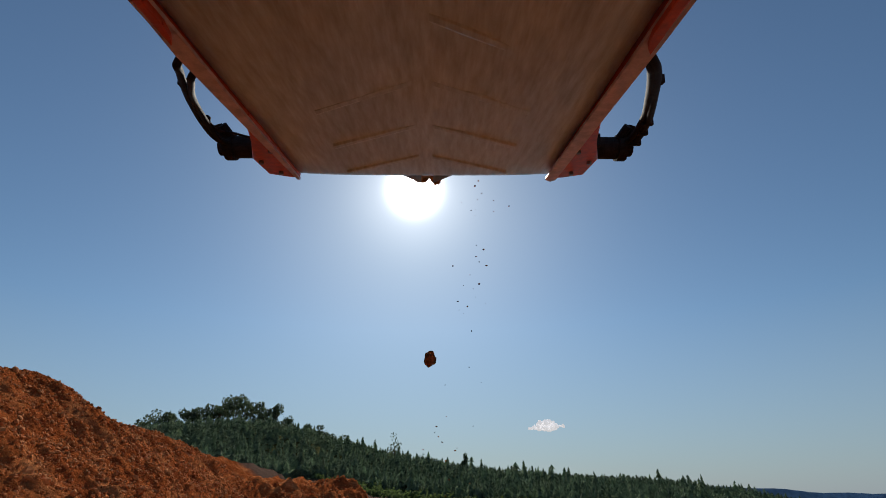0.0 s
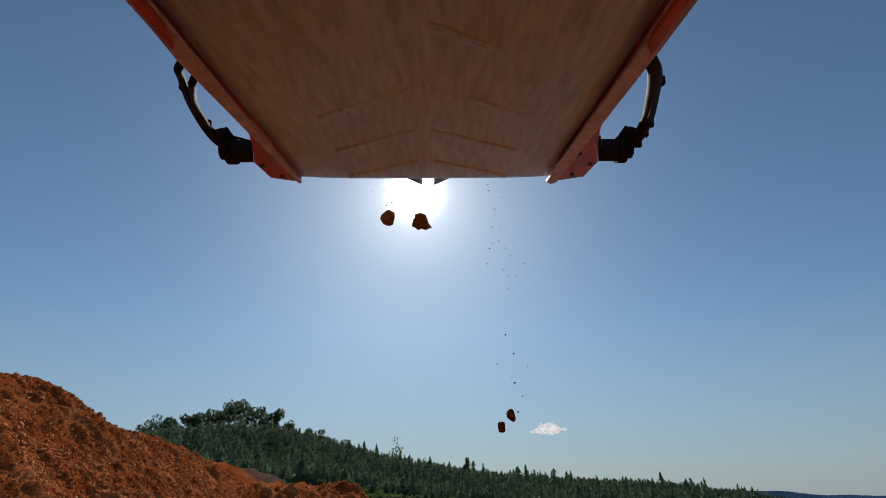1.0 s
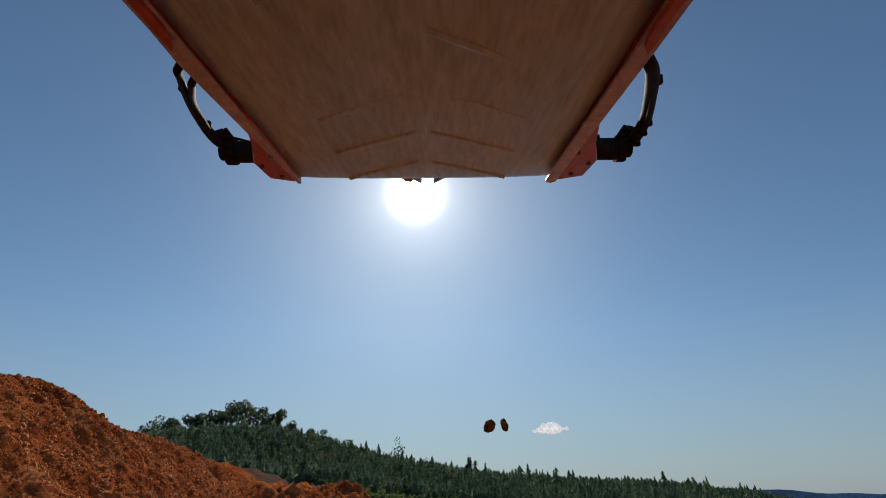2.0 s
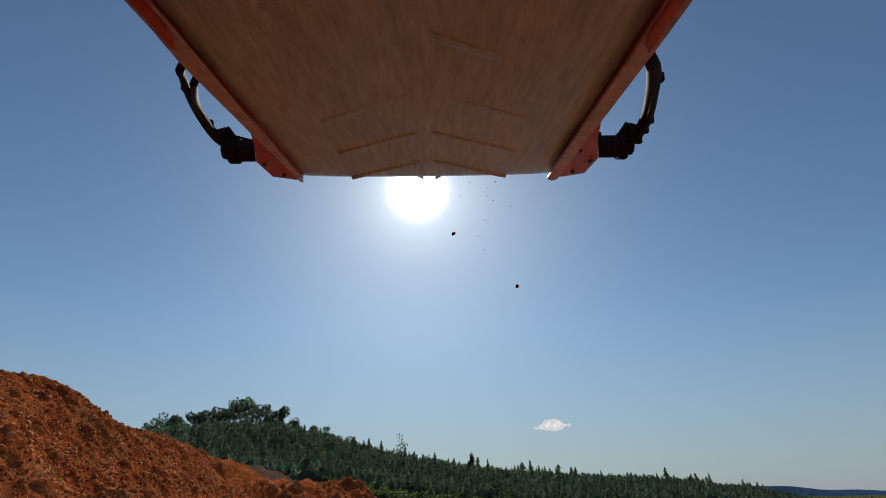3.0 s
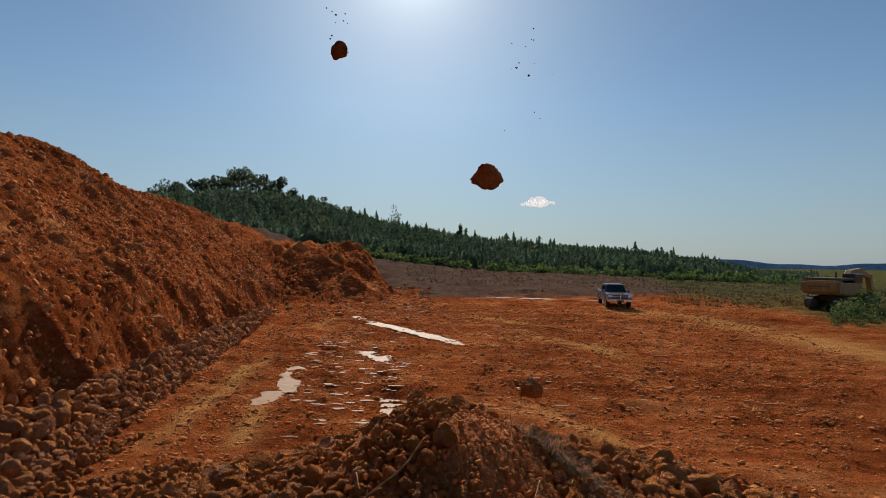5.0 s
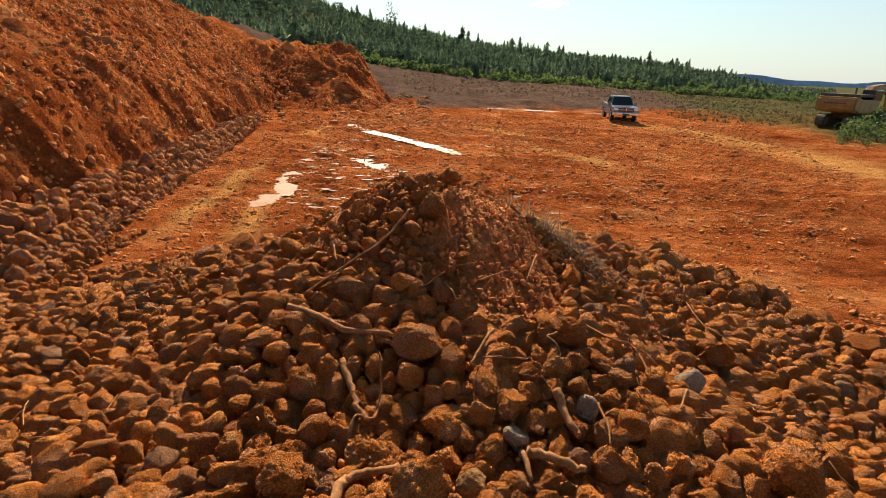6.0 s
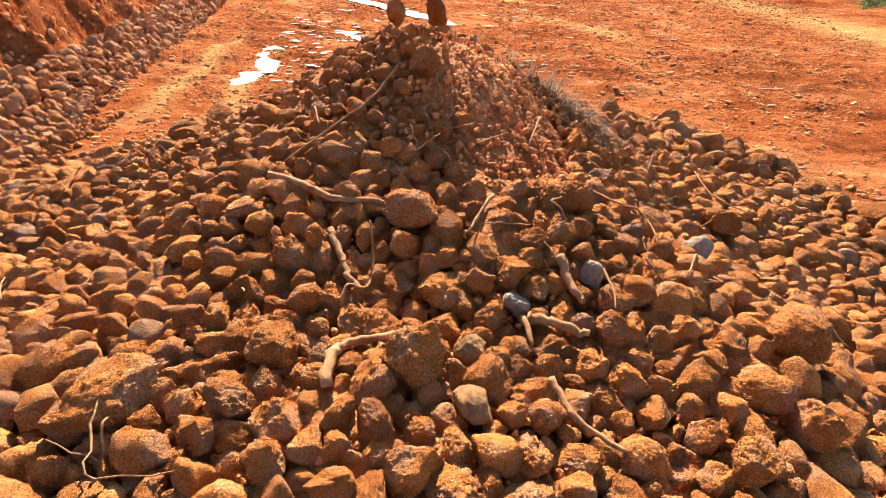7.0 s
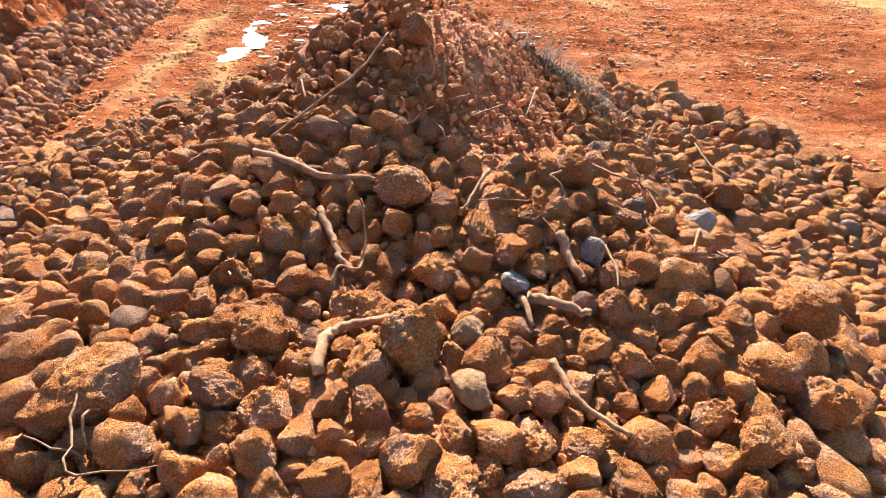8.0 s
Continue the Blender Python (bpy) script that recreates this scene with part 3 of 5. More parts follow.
def on_ground(spots, also_heap=False):
    """Spots of (x, y, r) with the height of what they lie on, as (x, y, z, r)."""
    a = np.array(spots)
    z = height(a[:, 0], a[:, 1])
    if also_heap:
        z = np.maximum(z, heap(a[:, 0], a[:, 1]))
    return [(x, y, float(h), r) for (x, y, r), h in zip(spots, z)]


def ground_z(x, y):
    return float(height(np.array([x]), np.array([y]))[0])


def surface_z(x, y):
    return max(ground_z(x, y), float(heap(np.array([x]), np.array([y]))[0]))


GREY_STONE = stone_mesh("rock", 171, 5, 0.05, M_GREYROCK, 0.8)
PALE_STONE = stone_mesh("rock", 172, 5, 0.05, M_PALEROCK)
# the stones that stand out on the heap, as (x, y, radius)
KNOWN_ROCKS = [(-0.002, 1.507, 0.058), (0.227, 1.658, 0.034), (0.116, 1.536, 0.035), (0.104, 1.408, 0.036), (-0.562, 1.458, 0.058), (0.873, 1.619, 0.076), (-0.286, 1.542, 0.052), (0.808, 1.986, 0.045),
               (0.412, 1.734, 0.031), (0.028, 2.404, 0.046), (0.077, 2.199, 0.038), (0.135, 2.235, 0.032), (-0.01, 1.918, 0.058), (-0.17, 1.991, 0.034), (-0.191, 1.931, 0.033), (0.424, 1.978, 0.047),
               (-0.335, 1.425, 0.041), (0.137, 1.312, 0.038), (-0.004, 1.282, 0.043), (-0.249, 1.694, 0.044), (-0.068, 1.366, 0.032), (0.237, 1.391, 0.034), (0.176, 1.393, 0.03), (-0.362, 1.367, 0.032),
               (-0.243, 1.314, 0.036), (-0.618, 1.412, 0.039), (0.609, 1.517, 0.034), (0.59, 1.303, 0.043), (0.747, 1.377, 0.047), (0.689, 1.447, 0.046), (-0.133, 1.273, 0.034), (0.15, 1.718, 0.03), (1.14, 2.39, 0.059)]
GREY_ONES, PALE_ONES = (1, 7, 8), (2, 3)
# sticks and roots on the heap: thickness, then places in the plan
ROOTS = [(0.011, [(-0.4, 2.09), (-0.29, 2.02), (-0.21, 1.97), (-0.08, 1.95)]), (0.009, [(-0.21, 1.88), (-0.18, 1.81), (-0.15, 1.74), (-0.12, 1.71)]), (0.013, [(0.24, 1.61), (0.3, 1.59), (0.36, 1.57)]), (0.005, [(0.2, 1.96), (0.16, 1.89), (0.13, 1.83)]),
         (0.011, [(0.34, 1.76), (0.35, 1.7), (0.37, 1.65)]), (0.007, [(0.26, 1.46), (0.28, 1.4), (0.31, 1.36), (0.36, 1.32)]), (0.012, [(-0.16, 1.44), (-0.16, 1.53), (-0.12, 1.56), (-0.04, 1.58)]), (0.007, [(0.23, 1.61), (0.24, 1.54)])]
FINE_ROOTS = [(0.0035, [(-0.16, 1.66), (-0.15, 1.7), (-0.11, 1.72), (-0.1, 1.8), (-0.11, 1.87)]), (0.0035, [(-0.39, 1.78), (-0.39, 1.73), (-0.37, 1.68)]), (0.0035, [(-0.05, 2.38), (-0.13, 2.29), (-0.25, 2.21), (-0.36, 2.12)]), (0.003, [(-0.31, 2.35), (-0.28, 2.23)]),
              (0.003, [(0.39, 2.33), (0.32, 2.14)]), (0.003, [(0.51, 2.29), (0.58, 2.23)]), (0.003, [(0.49, 2.06), (0.53, 1.95), (0.61, 1.97), (0.61, 1.85)]), (0.003, [(0.07, 2.13), (0.09, 2.08), (0.1, 2.05)]),
              (0.003, [(0.43, 1.72), (0.43, 1.64), (0.42, 1.6)]), (0.003, [(1.22, 2.77), (1.21, 2.57), (1.32, 2.45)]), (0.003, [(0.72, 1.84), (0.65, 1.74)]), (0.003, [(0.17, 2.13), (0.27, 2.19)])]


def build_roots(pile):
    for k, (r, line) in enumerate(ROOTS + FINE_ROOTS):
        rng = random.Random(900 + k)
        fine = r < 0.0045
        pts = [(x, y, surface_z(x, y) + (0.047 if not fine else rng.uniform(0.035, 0.08))) for x, y in line]
        tube("root", pts, r * 1.1, M_WOOD, pile, "thin pale broken root" if fine else "muddy brown stick", 6 if fine else 9, 0.55, 6, r * 0.22, 40 + k)
    rng = random.Random(77)
    for k in range(26):
        x, y = rng.uniform(-1.6, 1.9), rng.uniform(1.3, 2.7)
        a, l = rng.uniform(0, 6.28), rng.uniform(0.08, 0.25)
        pts = [(x + math.cos(a + 0.5 * math.sin(i * 2.1 + k)) * l * i / 3, y + math.sin(a + 0.5 * math.sin(i * 2.1 + k)) * l * i / 3) for i in range(4)]
        tube("root", [(p, q, surface_z(p, q) + rng.uniform(0.03, 0.09)) for p, q in pts], rng.uniform(0.0015, 0.0035), M_WOOD, pile, "thin pale broken root", 5, 0.5, 4, 0.003, 300 + k)
    # matted dry grass torn up with the sods, on the heap's flank
    vs, fs = [], []
    for _ in range(420):
        x = rng.gauss(0.56, 0.13)
        y = 2.66 - (x - 0.56) * 0.45 + rng.gauss(0, 0.09)
        z = surface_z(x, y) + 0.03
        d = Vector((rng.gauss(0.5, 0.6), rng.gauss(-0.35, 0.5), rng.gauss(0.15, 0.4))).normalized() * rng.uniform(0.05, 0.16)
        side = d.cross(Vector((0, 0.3, 1))).normalized() * 0.0022
        p, b = Vector((x, y, z)), len(vs)
        vs += [p - side, p + side, p + d * 0.6 + side * 0.8 + Vector((0, 0, 0.01)), p + d * 0.6 - side * 0.8 + Vector((0, 0, 0.01)), p + d - Vector((0, 0, 0.015))]
        fs += [(b, b + 1, b + 2), (b, b + 2, b + 3), (b + 3, b + 2, b + 4)]
    g = mesh_ob("dry_grass", vs, fs, M_DRYGRASS, pile)
    tagged(g, "matted dry grass and root hair", kind="stuff")


def build_pile():
    rng = random.Random(5)
    pile = thing("rock_pile", "steep fresh heap of clay-caked rocks, red soil and torn roots", "rock pile")
    # soil under and between the stones
    n = 230
    gx, gy = np.linspace(PILE[0] - 5.4, PILE[0] + 5.4, n), np.linspace(PILE[1] - 5.8, PILE[1] + 4.8, n)
    X, Y = np.meshgrid(gx, gy)
    Z = heap(X, Y) - 0.02
    Z += np.abs(fractal(X, Y, 0.22, 3, 77)) * 0.10
    i = (np.arange(n - 1)[:, None] * n + np.arange(n - 1)).reshape(-1)
    core = mesh_ob("soil", np.stack([X, Y, Z], -1).reshape(-1, 3), np.stack([i, i + 1, i + n + 1, i + n], -1), M_SOIL, pile, True)
    tagged(core, "dark crumbly red soil core")

    def inside(r, fine=False):
        while True:
            x, y = r.uniform(-4.7, 4.7), r.uniform(-3.0, 4.4)
            d = math.hypot(x, y)
            if d > 4.7:
                continue
            # fine soil lies bare on the upper slope to the right of the top
            if ((x - 0.24) / 0.26) ** 2 + ((y + 0.26) / 0.38) ** 2 < 1 and not fine:
                continue
            if y > 0.9 and r.random() < 0.5:
                continue
            return PILE[0] + x, PILE[1] + y
    taken = {}
    for x, y, r in KNOWN_ROCKS + [(a, b, 0.01) for line in ROOTS for a, b in line[1]]:
        taken.setdefault((int(x // 0.25), int(y // 0.25)), []).append((x, y, r))
    sizes = sorted([min(0.0262 * math.exp(rng.gauss(0.0, 0.3)), 0.048) for _ in range(6000)] + [0.017 * math.exp(rng.gauss(0.0, 0.3)) for _ in range(9000)], reverse=True)
    front = lambda r: next(q for q in iter(lambda: inside(r), None) if 1.0 < q[1] < 3.0 and abs(q[0]) < 1.9)
    placed, grid = packed(rng, sizes, front, 0.71, 12, taken)
    sizes = sorted([min(0.034 * math.exp(rng.gauss(0.15, 0.36)), 0.10) for _ in range(10000)], reverse=True)
    outer = lambda r: next(q for q in iter(lambda: inside(r), None) if q[1] > -0.3 and not (1.0 < q[1] < 3.0 and abs(q[0]) < 1.9))
    more, grid = packed(rng, sizes, outer, 0.68, 8, grid)
    placed += more
    near_any = lambda r: next(q for q in iter(lambda: inside(r, True), None) if 1.0 < q[1] < 3.0 and abs(q[0]) < 1.9)
    small, grid = packed(rng, [0.003 + 0.011 * rng.random() ** 2 for _ in range(8000)], near_any, 0.5, 5, grid)
    near, rest = [], []
    for x, y, z, r in on_ground(placed, True):
        # finer at the top
        if math.hypot(x - PILE[0], y - PILE[1]) < 0.5 and r > 0.022:
            r *= 0.7
        elif math.hypot(x - PILE[0], y - PILE[1]) < 1.1 and y > 2.55:
            r = min(r, 0.03)
        (near if (y < 2.3 and abs(x - 0.05) < 1.3 and r > 0.024) else rest).append((x, y, z, r))
    near.sort(key=lambda p: math.hypot(p[0] - 0.1, (p[1] - 1.5)))
    rest += near[266:]
    for k, (x, y, r) in enumerate(KNOWN_ROCKS):
        ob = new("rock", GREY_STONE if k in GREY_ONES else PALE_STONE if k in PALE_ONES else CLOSE_STONES[(k * 5 + 3) % 16])
        ob.parent = pile
        ob.matrix_basis = laid(rng, x, y, surface_z(x, y), r * 1.08, -0.2)
        if k in GREY_ONES:
            tagged(ob, "bare dark grey stone")
        elif k in PALE_ONES:
            tagged(ob, "pale washed stone")
    for k, (x, y, z, r) in enumerate(near[:266]):
        ob = new("rock", rng.choice(CLOSE_STONES if k < 150 else NEAR_STONES))
        ob.parent = pile
        tip = Euler((rng.gauss(0, 0.9), rng.gauss(0, 0.9), rng.uniform(0, 6.28))).to_matrix().to_4x4()
        q = r * rng.uniform(0.98, 1.12)
        ob.matrix_basis = Matrix.Translation((x, y, z + r * rng.uniform(0.2, 0.6))) @ tip @ Matrix.Diagonal((q, q, q, 1))
    mid = as_arrays(MID_STONES)
    far = as_arrays(FAR_STONES)
    close = [q for q in rest if q[1] < 2.9 and abs(q[0]) < 1.9 and q[3] > 0.022]
    wide = [q for q in rest if not (q[1] < 2.9 and abs(q[0]) < 1.9 and q[3] > 0.022)]
    for shapes, some in ((mid, close), (far, wide)):
        rest_ob = joined("rocks", shapes, [(rng.randrange(10), laid(rng, x, y, z, r, 0.15)) for x, y, z, r in some], M_ROCKS, pile, shapes is mid)
        tagged(rest_ob, kind="stuff")
    peb = joined("pebbles", far, [(rng.randrange(10), laid(rng, x, y, z + 0.008, r, 0.35)) for x, y, z, r in on_ground(small, True)], M_CLOD, pile, False)
    tagged(peb, kind="stuff")
    build_roots(pile)
    return pile


build_pile()


def build_loose_rocks():
    """Stones strewn beside the heap, the row along the cut bank, and pebbles on the pad."""
    rng = random.Random(9)
    mid, far = as_arrays(MID_STONES), as_arrays(FAR_STONES)

    def apron(r):
        while True:
            x, y = r.uniform(-7.2, 6.6), r.uniform(0.6, 10.5)
            if math.hypot(x - PILE[0], y - PILE[1]) < 4.3:
                continue
            if x < 0:
                lim = 9.2 - 0.25 * abs(x + 3.5) ** 1.5 + (2.0 if x < -5.6 else 0)
                p = 1.0 if y < lim - 1.5 else 0.35
            else:
                lim = 10.2 - 0.9 * abs(x - 3.6) ** 1.2
                p = 1.0 if (y < lim - 1.0 and x < 5.4) else 0.3
            if x > 4.6 and y < 4.5:
                continue
            if y < lim and r.random() < p:
                return x, y
    sizes = sorted([min(0.036 * math.exp(rng.gauss(0.2, 0.42)), 0.13) for _ in range(5200)], reverse=True)
    spots, _ = packed(rng, sizes, apron, 0.82, 8)
    ob = joined("loose_rocks", far, [(rng.randrange(10), laid(rng, x, y, z, r, 0.2)) for x, y, z, r in on_ground(spots, True)], M_ROCKS)
    tagged(ob, "clay-caked rocks strewn round the foot of the heap", "rocks", kind="stuff")

    def row(r):
        y = r.uniform(5.5, 31)
        w = float(np.interp(y, [5, 9, 16, 31], [2.2, 2.0, 1.7, 0.9]))
        return float(toe(np.array(y))) + r.triangular(-0.2, w, w * 0.35), y
    sizes = sorted([min(0.058 * math.exp(rng.gauss(0.1, 0.5)), 0.22) for _ in range(4600)], reverse=True)
    spots, _ = packed(rng, sizes, row, 0.62, 8)
    places = []
    for x, y, z, r in on_ground(spots):
        rise = (0.42 + rng.uniform(-0.1, 0.14)) * math.exp(-((x - float(toe(np.array(y))) - 0.5) / 0.6) ** 2)
        places.append((rng.randrange(10), Matrix.Translation((0, 0, z * 0.7 + rise + r * 0.35)) @ Matrix.Translation((x, y, 0)) @ turned(rng) @ Matrix.Diagonal((r, r, r, 1))))
    ob = joined("rock_row", far, places, M_DARKROCKS, None, False)
    tagged(ob, "row of brown and grey rocks along the foot of a cut bank", "rocks", kind="stuff")
    spots = []
    for _ in range(5000):
        y = 4 + 42 * rng.random() ** 1.5
        x = rng.uniform(-9, 9 + 0.5 * y)
        if x > float(toe(y)) - 1 and noise.noise(Vector((x * 0.35, y * 0.5, 3.0))) + 0.5 * noise.noise(Vector((x * 1.3, y * 1.9, 8.0))) > rng.uniform(-0.5, 0.5):
            spots.append((x, y, min(0.013 * math.exp(rng.gauss(0.15, 0.5)) * (1 + y / 40), 0.10)))
    for _ in range(1600):
        y = rng.uniform(8, 44)
        spots.append((float(toe(y)) - rng.uniform(0.3, 9.5), y, min(0.03 * math.exp(rng.gauss(0.1, 0.5)) * (1 + y / 60), 0.16)))
    places = [(rng.randrange(10), laid(rng, x, y, z, r, 0.38)) for x, y, z, r in on_ground(spots)]
    ob = joined("scattered_stones", as_arrays(CLODS), places, M_CLOD, None, False)
    crumbs = []
    for _ in range(42000):
        y = 3.5 + 40 * rng.random() ** 1.7
        x = rng.uniform(-8, 8 + 0.45 * y)
        if x > float(toe(y)) - 0.5 and noise.noise(Vector((x * 0.6, y * 0.8, 5.0))) > rng.uniform(-0.6, 0.35):
            crumbs.append((x, y, min(0.016 * math.exp(rng.gauss(0.2, 0.45)) * (1 + y / 30), 0.09)))
    for _ in range(12000):
        y = rng.uniform(7, 50)
        crumbs.append((float(toe(y)) - rng.uniform(0.2, 13), y, min(0.024 * math.exp(rng.gauss(0.2, 0.55)) * (1 + y / 50), 0.15)))
    for _ in range(2200):
        y = rng.uniform(9, 46)
        crumbs.append((float(toe(y)) - 0.5 - 12 * rng.random() ** 1.3, y, min(0.06 * math.exp(rng.gauss(0.1, 0.5)), 0.26)))
    for _ in range(3000):
        x, y = rng.uniform(-13, 0.5), rng.uniform(32, 64)
        crumbs.append((x, y, min(0.055 * math.exp(rng.gauss(0.1, 0.55)), 0.28)))
    heaped = joined("clay_clods", as_arrays(CLODS), [(rng.randrange(10), Matrix.Translation((x, y, z + r * 0.1)) @ Matrix.Rotation(rng.gauss(0, 0.5), 4, "Z") @ Matrix.Rotation(rng.gauss(0, 0.35), 4, "X") @ Matrix.Diagonal((r * rng.uniform(0.9, 1.5), r, r * rng.uniform(0.6, 1.0), 1)) if x > float(toe(y)) else laid(rng, x, y, z, r, 0.5)) for x, y, z, r in on_ground(crumbs)], M_CLOD, None, False)
    tagged(heaped, "crumbled clods of ochre clay over the pad", "clods", kind="stuff")
    tagged(ob, "small stones and clods scattered over the clay", "stones", kind="stuff")


build_loose_rocks()


# ---- trees ----
def pine_shape(seed, tiers, detail=6):
    """A young pine as tiers of drooping needle tufts."""
    rng = random.Random(seed)
    vs, fs = [], []
    for k in range(tiers):
        f = k / tiers
        z0 = 0.08 + 0.86 * f
        rad = (0.30 * (1 - f) ** 0.8 + 0.03) * rng.uniform(0.8, 1.15)
        hi = z0 + 0.26 * (1 - 0.5 * f)
        c = len(vs)
        vs.append((rng.gauss(0, 0.012), rng.gauss(0, 0.012), min(hi, 1.0 + 0.02 * k)))
        for i in range(detail):
            a = 6.283 * (i + rng.uniform(-0.3, 0.3)) / detail + k
            q = rad * rng.uniform(0.65, 1.25)
            vs.append((q * math.cos(a), q * math.sin(a), z0 - rng.uniform(0, 0.05)))
            vs.append((q * 0.45 * math.cos(a + 3.14 / detail), q * 0.45 * math.sin(a + 3.14 / detail), z0 + 0.05))
        m = 2 * detail
        for i in range(m):
            fs.append((c, c + 1 + i, c + 1 + (i + 1) % m))
    return np.array(vs), np.array(fs)


def leaf_cloud(seed, count, size, shape):
    """Many small leaf clumps inside a lumpy crown; shape gives the radii."""
    rng = random.Random(seed)
    vs, fs = [], []
    lobes = [(Vector((rng.gauss(0, 0.5) * shape[0], rng.gauss(0, 0.5) * shape[1], rng.gauss(0, 0.45) * shape[2])), rng.uniform(0.35, 0.6)) for _ in range(9)]
    for _ in range(count):
        c, q = rng.choice(lobes)
        d = Vector([rng.gauss(0, 1) for _ in range(3)]).normalized() * q * rng.uniform(0.55, 1.05)
        p = c + Vector((d.x * shape[0], d.y * shape[1], d.z * shape[2]))
        e = Euler([rng.uniform(0, 6.28) for _ in range(3)]).to_matrix()
        s = size * rng.uniform(0.6, 1.4)
        b = len(vs)
        for k in range(5):
            a = 6.283 * k / 5
            vs.append(p + e @ Vector((s * math.cos(a) * rng.uniform(0.6, 1.2), s * math.sin(a) * 0.7, s * 0.25 * rng.uniform(-1, 1))))
        fs += [(b, b + 1, b + 2), (b, b + 2, b + 3), (b, b + 3, b + 4)]
    return np.array([tuple(v) for v in vs]), np.array(fs)


def build_woods():
    rng = random.Random(21)
    shapes = [pine_shape(i, 7 + i % 3) for i in range(10)]
    spots = []
    while len(spots) < 7600:
        y = 108 + 150 * rng.random()
        u = rng.uniform(-0.85, 0.80)
        x = u * y
        if u < -0.6 or (u < -0.24 and y > 228):
            continue
        h = rng.uniform(2.4, 4.8) * (1 + 0.25 * math.sin(x * 0.05) * math.cos(y * 0.04))
        if u > 0.5:
            h *= 0.8 - 1.6 * min(max(u - 0.58, 0), 0.22)
        if rng.random() < 0.05:
            h *= 1.5
        w = h * rng.uniform(0.75, 1.25)
        spots.append((x, y, (w, h)))
    zs = height(np.array([q[0] for q in spots]), np.array([q[1] for q in spots]))
    places = [(rng.randrange(10), Matrix.Translation((x, y, z - 0.1)) @ Matrix.Rotation(rng.uniform(0, 6.28), 4, "Z") @ Matrix.Diagonal((w, w, h, 1))) for (x, y, (w, h)), z in zip(spots, zs)]
    ob = joined("pine_plantation", shapes, places, M_PINE, smooth=False)
    tagged(ob, "dense plantation of young green pines on a hillside", "pine trees", kind="stuff")
    clumps = [leaf_cloud(40 + i, 130, 0.16, (1, 1, 0.6)) for i in range(4)]
    places = []
    for _ in range(330):
        y = rng.uniform(100, 118)
        x = rng.uniform(-0.2, 0.85) * y
        s = rng.uniform(0.6, 1.8)
        places.append((rng.randrange(4), Matrix.Translation((x, y, ground_z(x, y) + s * 0.35)) @ Matrix.Diagonal((s * 1.2, s, s, 1))))
    ob = joined("forest_edge_scrub", clumps, places, M_BUSH, smooth=False)
    tagged(ob, "low green scrub along the edge of the pines", "bushes", kind="stuff")


build_woods()


def big_tree(x, y, tall, wide, seed, name="hill_tree", label="dark broad-crowned tree on the crest of the hill", open_crown=False):
    rng = random.Random(seed)
    z = ground_z(x, y) - 0.2
    tree = thing(name, label, "tree", "trees on the hill crest", (x, y, z))
    bm = bmesh.new()
    lean = rng.uniform(-0.04, 0.04) * tall
    rod(bm, (0, 0, 0), (lean, 0, tall * 0.8), tall * 0.028, tall * 0.008, 7)
    for k in range(6):
        a, f = rng.uniform(0, 6.28), rng.uniform(0.35, 0.75)
        rod(bm, (lean * f, 0, tall * f), (lean * f + math.cos(a) * wide * 0.42, math.sin(a) * wide * 0.42, tall * (f + 0.18)), tall * 0.012, tall * 0.004, 5)
    part("trunk", bm, M_BARK, tree)
    n = 260 if open_crown else 900
    v, f = leaf_cloud(seed, n, tall * (0.03 if open_crown else 0.042), (wide * 0.5, wide * 0.5, tall * 0.44))
    crown = joined("crown", [(v, f)], [(0, Matrix.Translation((lean, 0, tall * (0.72 if open_crown else 0.62))))], M_LEAF, tree, False)
    return tree


for i, (u, y, tall, wide) in enumerate([(-0.575, 230, 6, 7), (-0.55, 230, 8.5, 8), (-0.52, 228, 10.5, 10), (-0.50, 230, 10, 9), (-0.455, 228, 13, 11), (-0.43, 230, 11, 10), (-0.405, 230, 12.5, 12), (-0.375, 226, 15, 14),
                                        (-0.345, 230, 13, 12), (-0.32, 228, 10.5, 9), (-0.295, 230, 11.5, 9), (-0.275, 228, 9, 8), (-0.24, 232, 6.5, 7), (-0.21, 230, 8, 8), (-0.185, 230, 7.5, 8), (-0.155, 230, 6, 6)]):
    big_tree(u * y, y, tall * 0.82, wide * 0.9, 700 + i)
big_tree(-0.070 * 205, 205, 9.0, 5.0, 731, "sparse_tree", "tall thin tree with a sparse ragged crown above young pines", True)
big_tree(-0.016 * 205, 206, 5.0, 2.4, 733, "sparse_tree", "thin tree with a sparse crown above young pines", True)
big_tree(0.005 * 205, 206, 4.6, 2.2, 735, "sparse_tree", "thin tree with a sparse crown above young pines", True)
big_tree(0.062 * 205, 205, 7.5, 2.8, 737, "lone_pine", "taller dark pine standing above the plantation")

# the ridge on the horizon, its blue air haze painted into the base colour
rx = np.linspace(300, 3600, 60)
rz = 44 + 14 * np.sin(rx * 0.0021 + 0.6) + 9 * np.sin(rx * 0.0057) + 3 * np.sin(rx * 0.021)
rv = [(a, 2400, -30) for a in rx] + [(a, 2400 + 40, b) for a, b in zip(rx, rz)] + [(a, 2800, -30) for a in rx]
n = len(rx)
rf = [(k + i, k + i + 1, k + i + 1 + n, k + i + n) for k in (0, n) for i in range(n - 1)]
tagged(mesh_ob("backdrop", rv, rf, M_FAR, smooth=True), "far wooded ridge on the horizon, air haze painted in as blue", "hills", kind="structure")


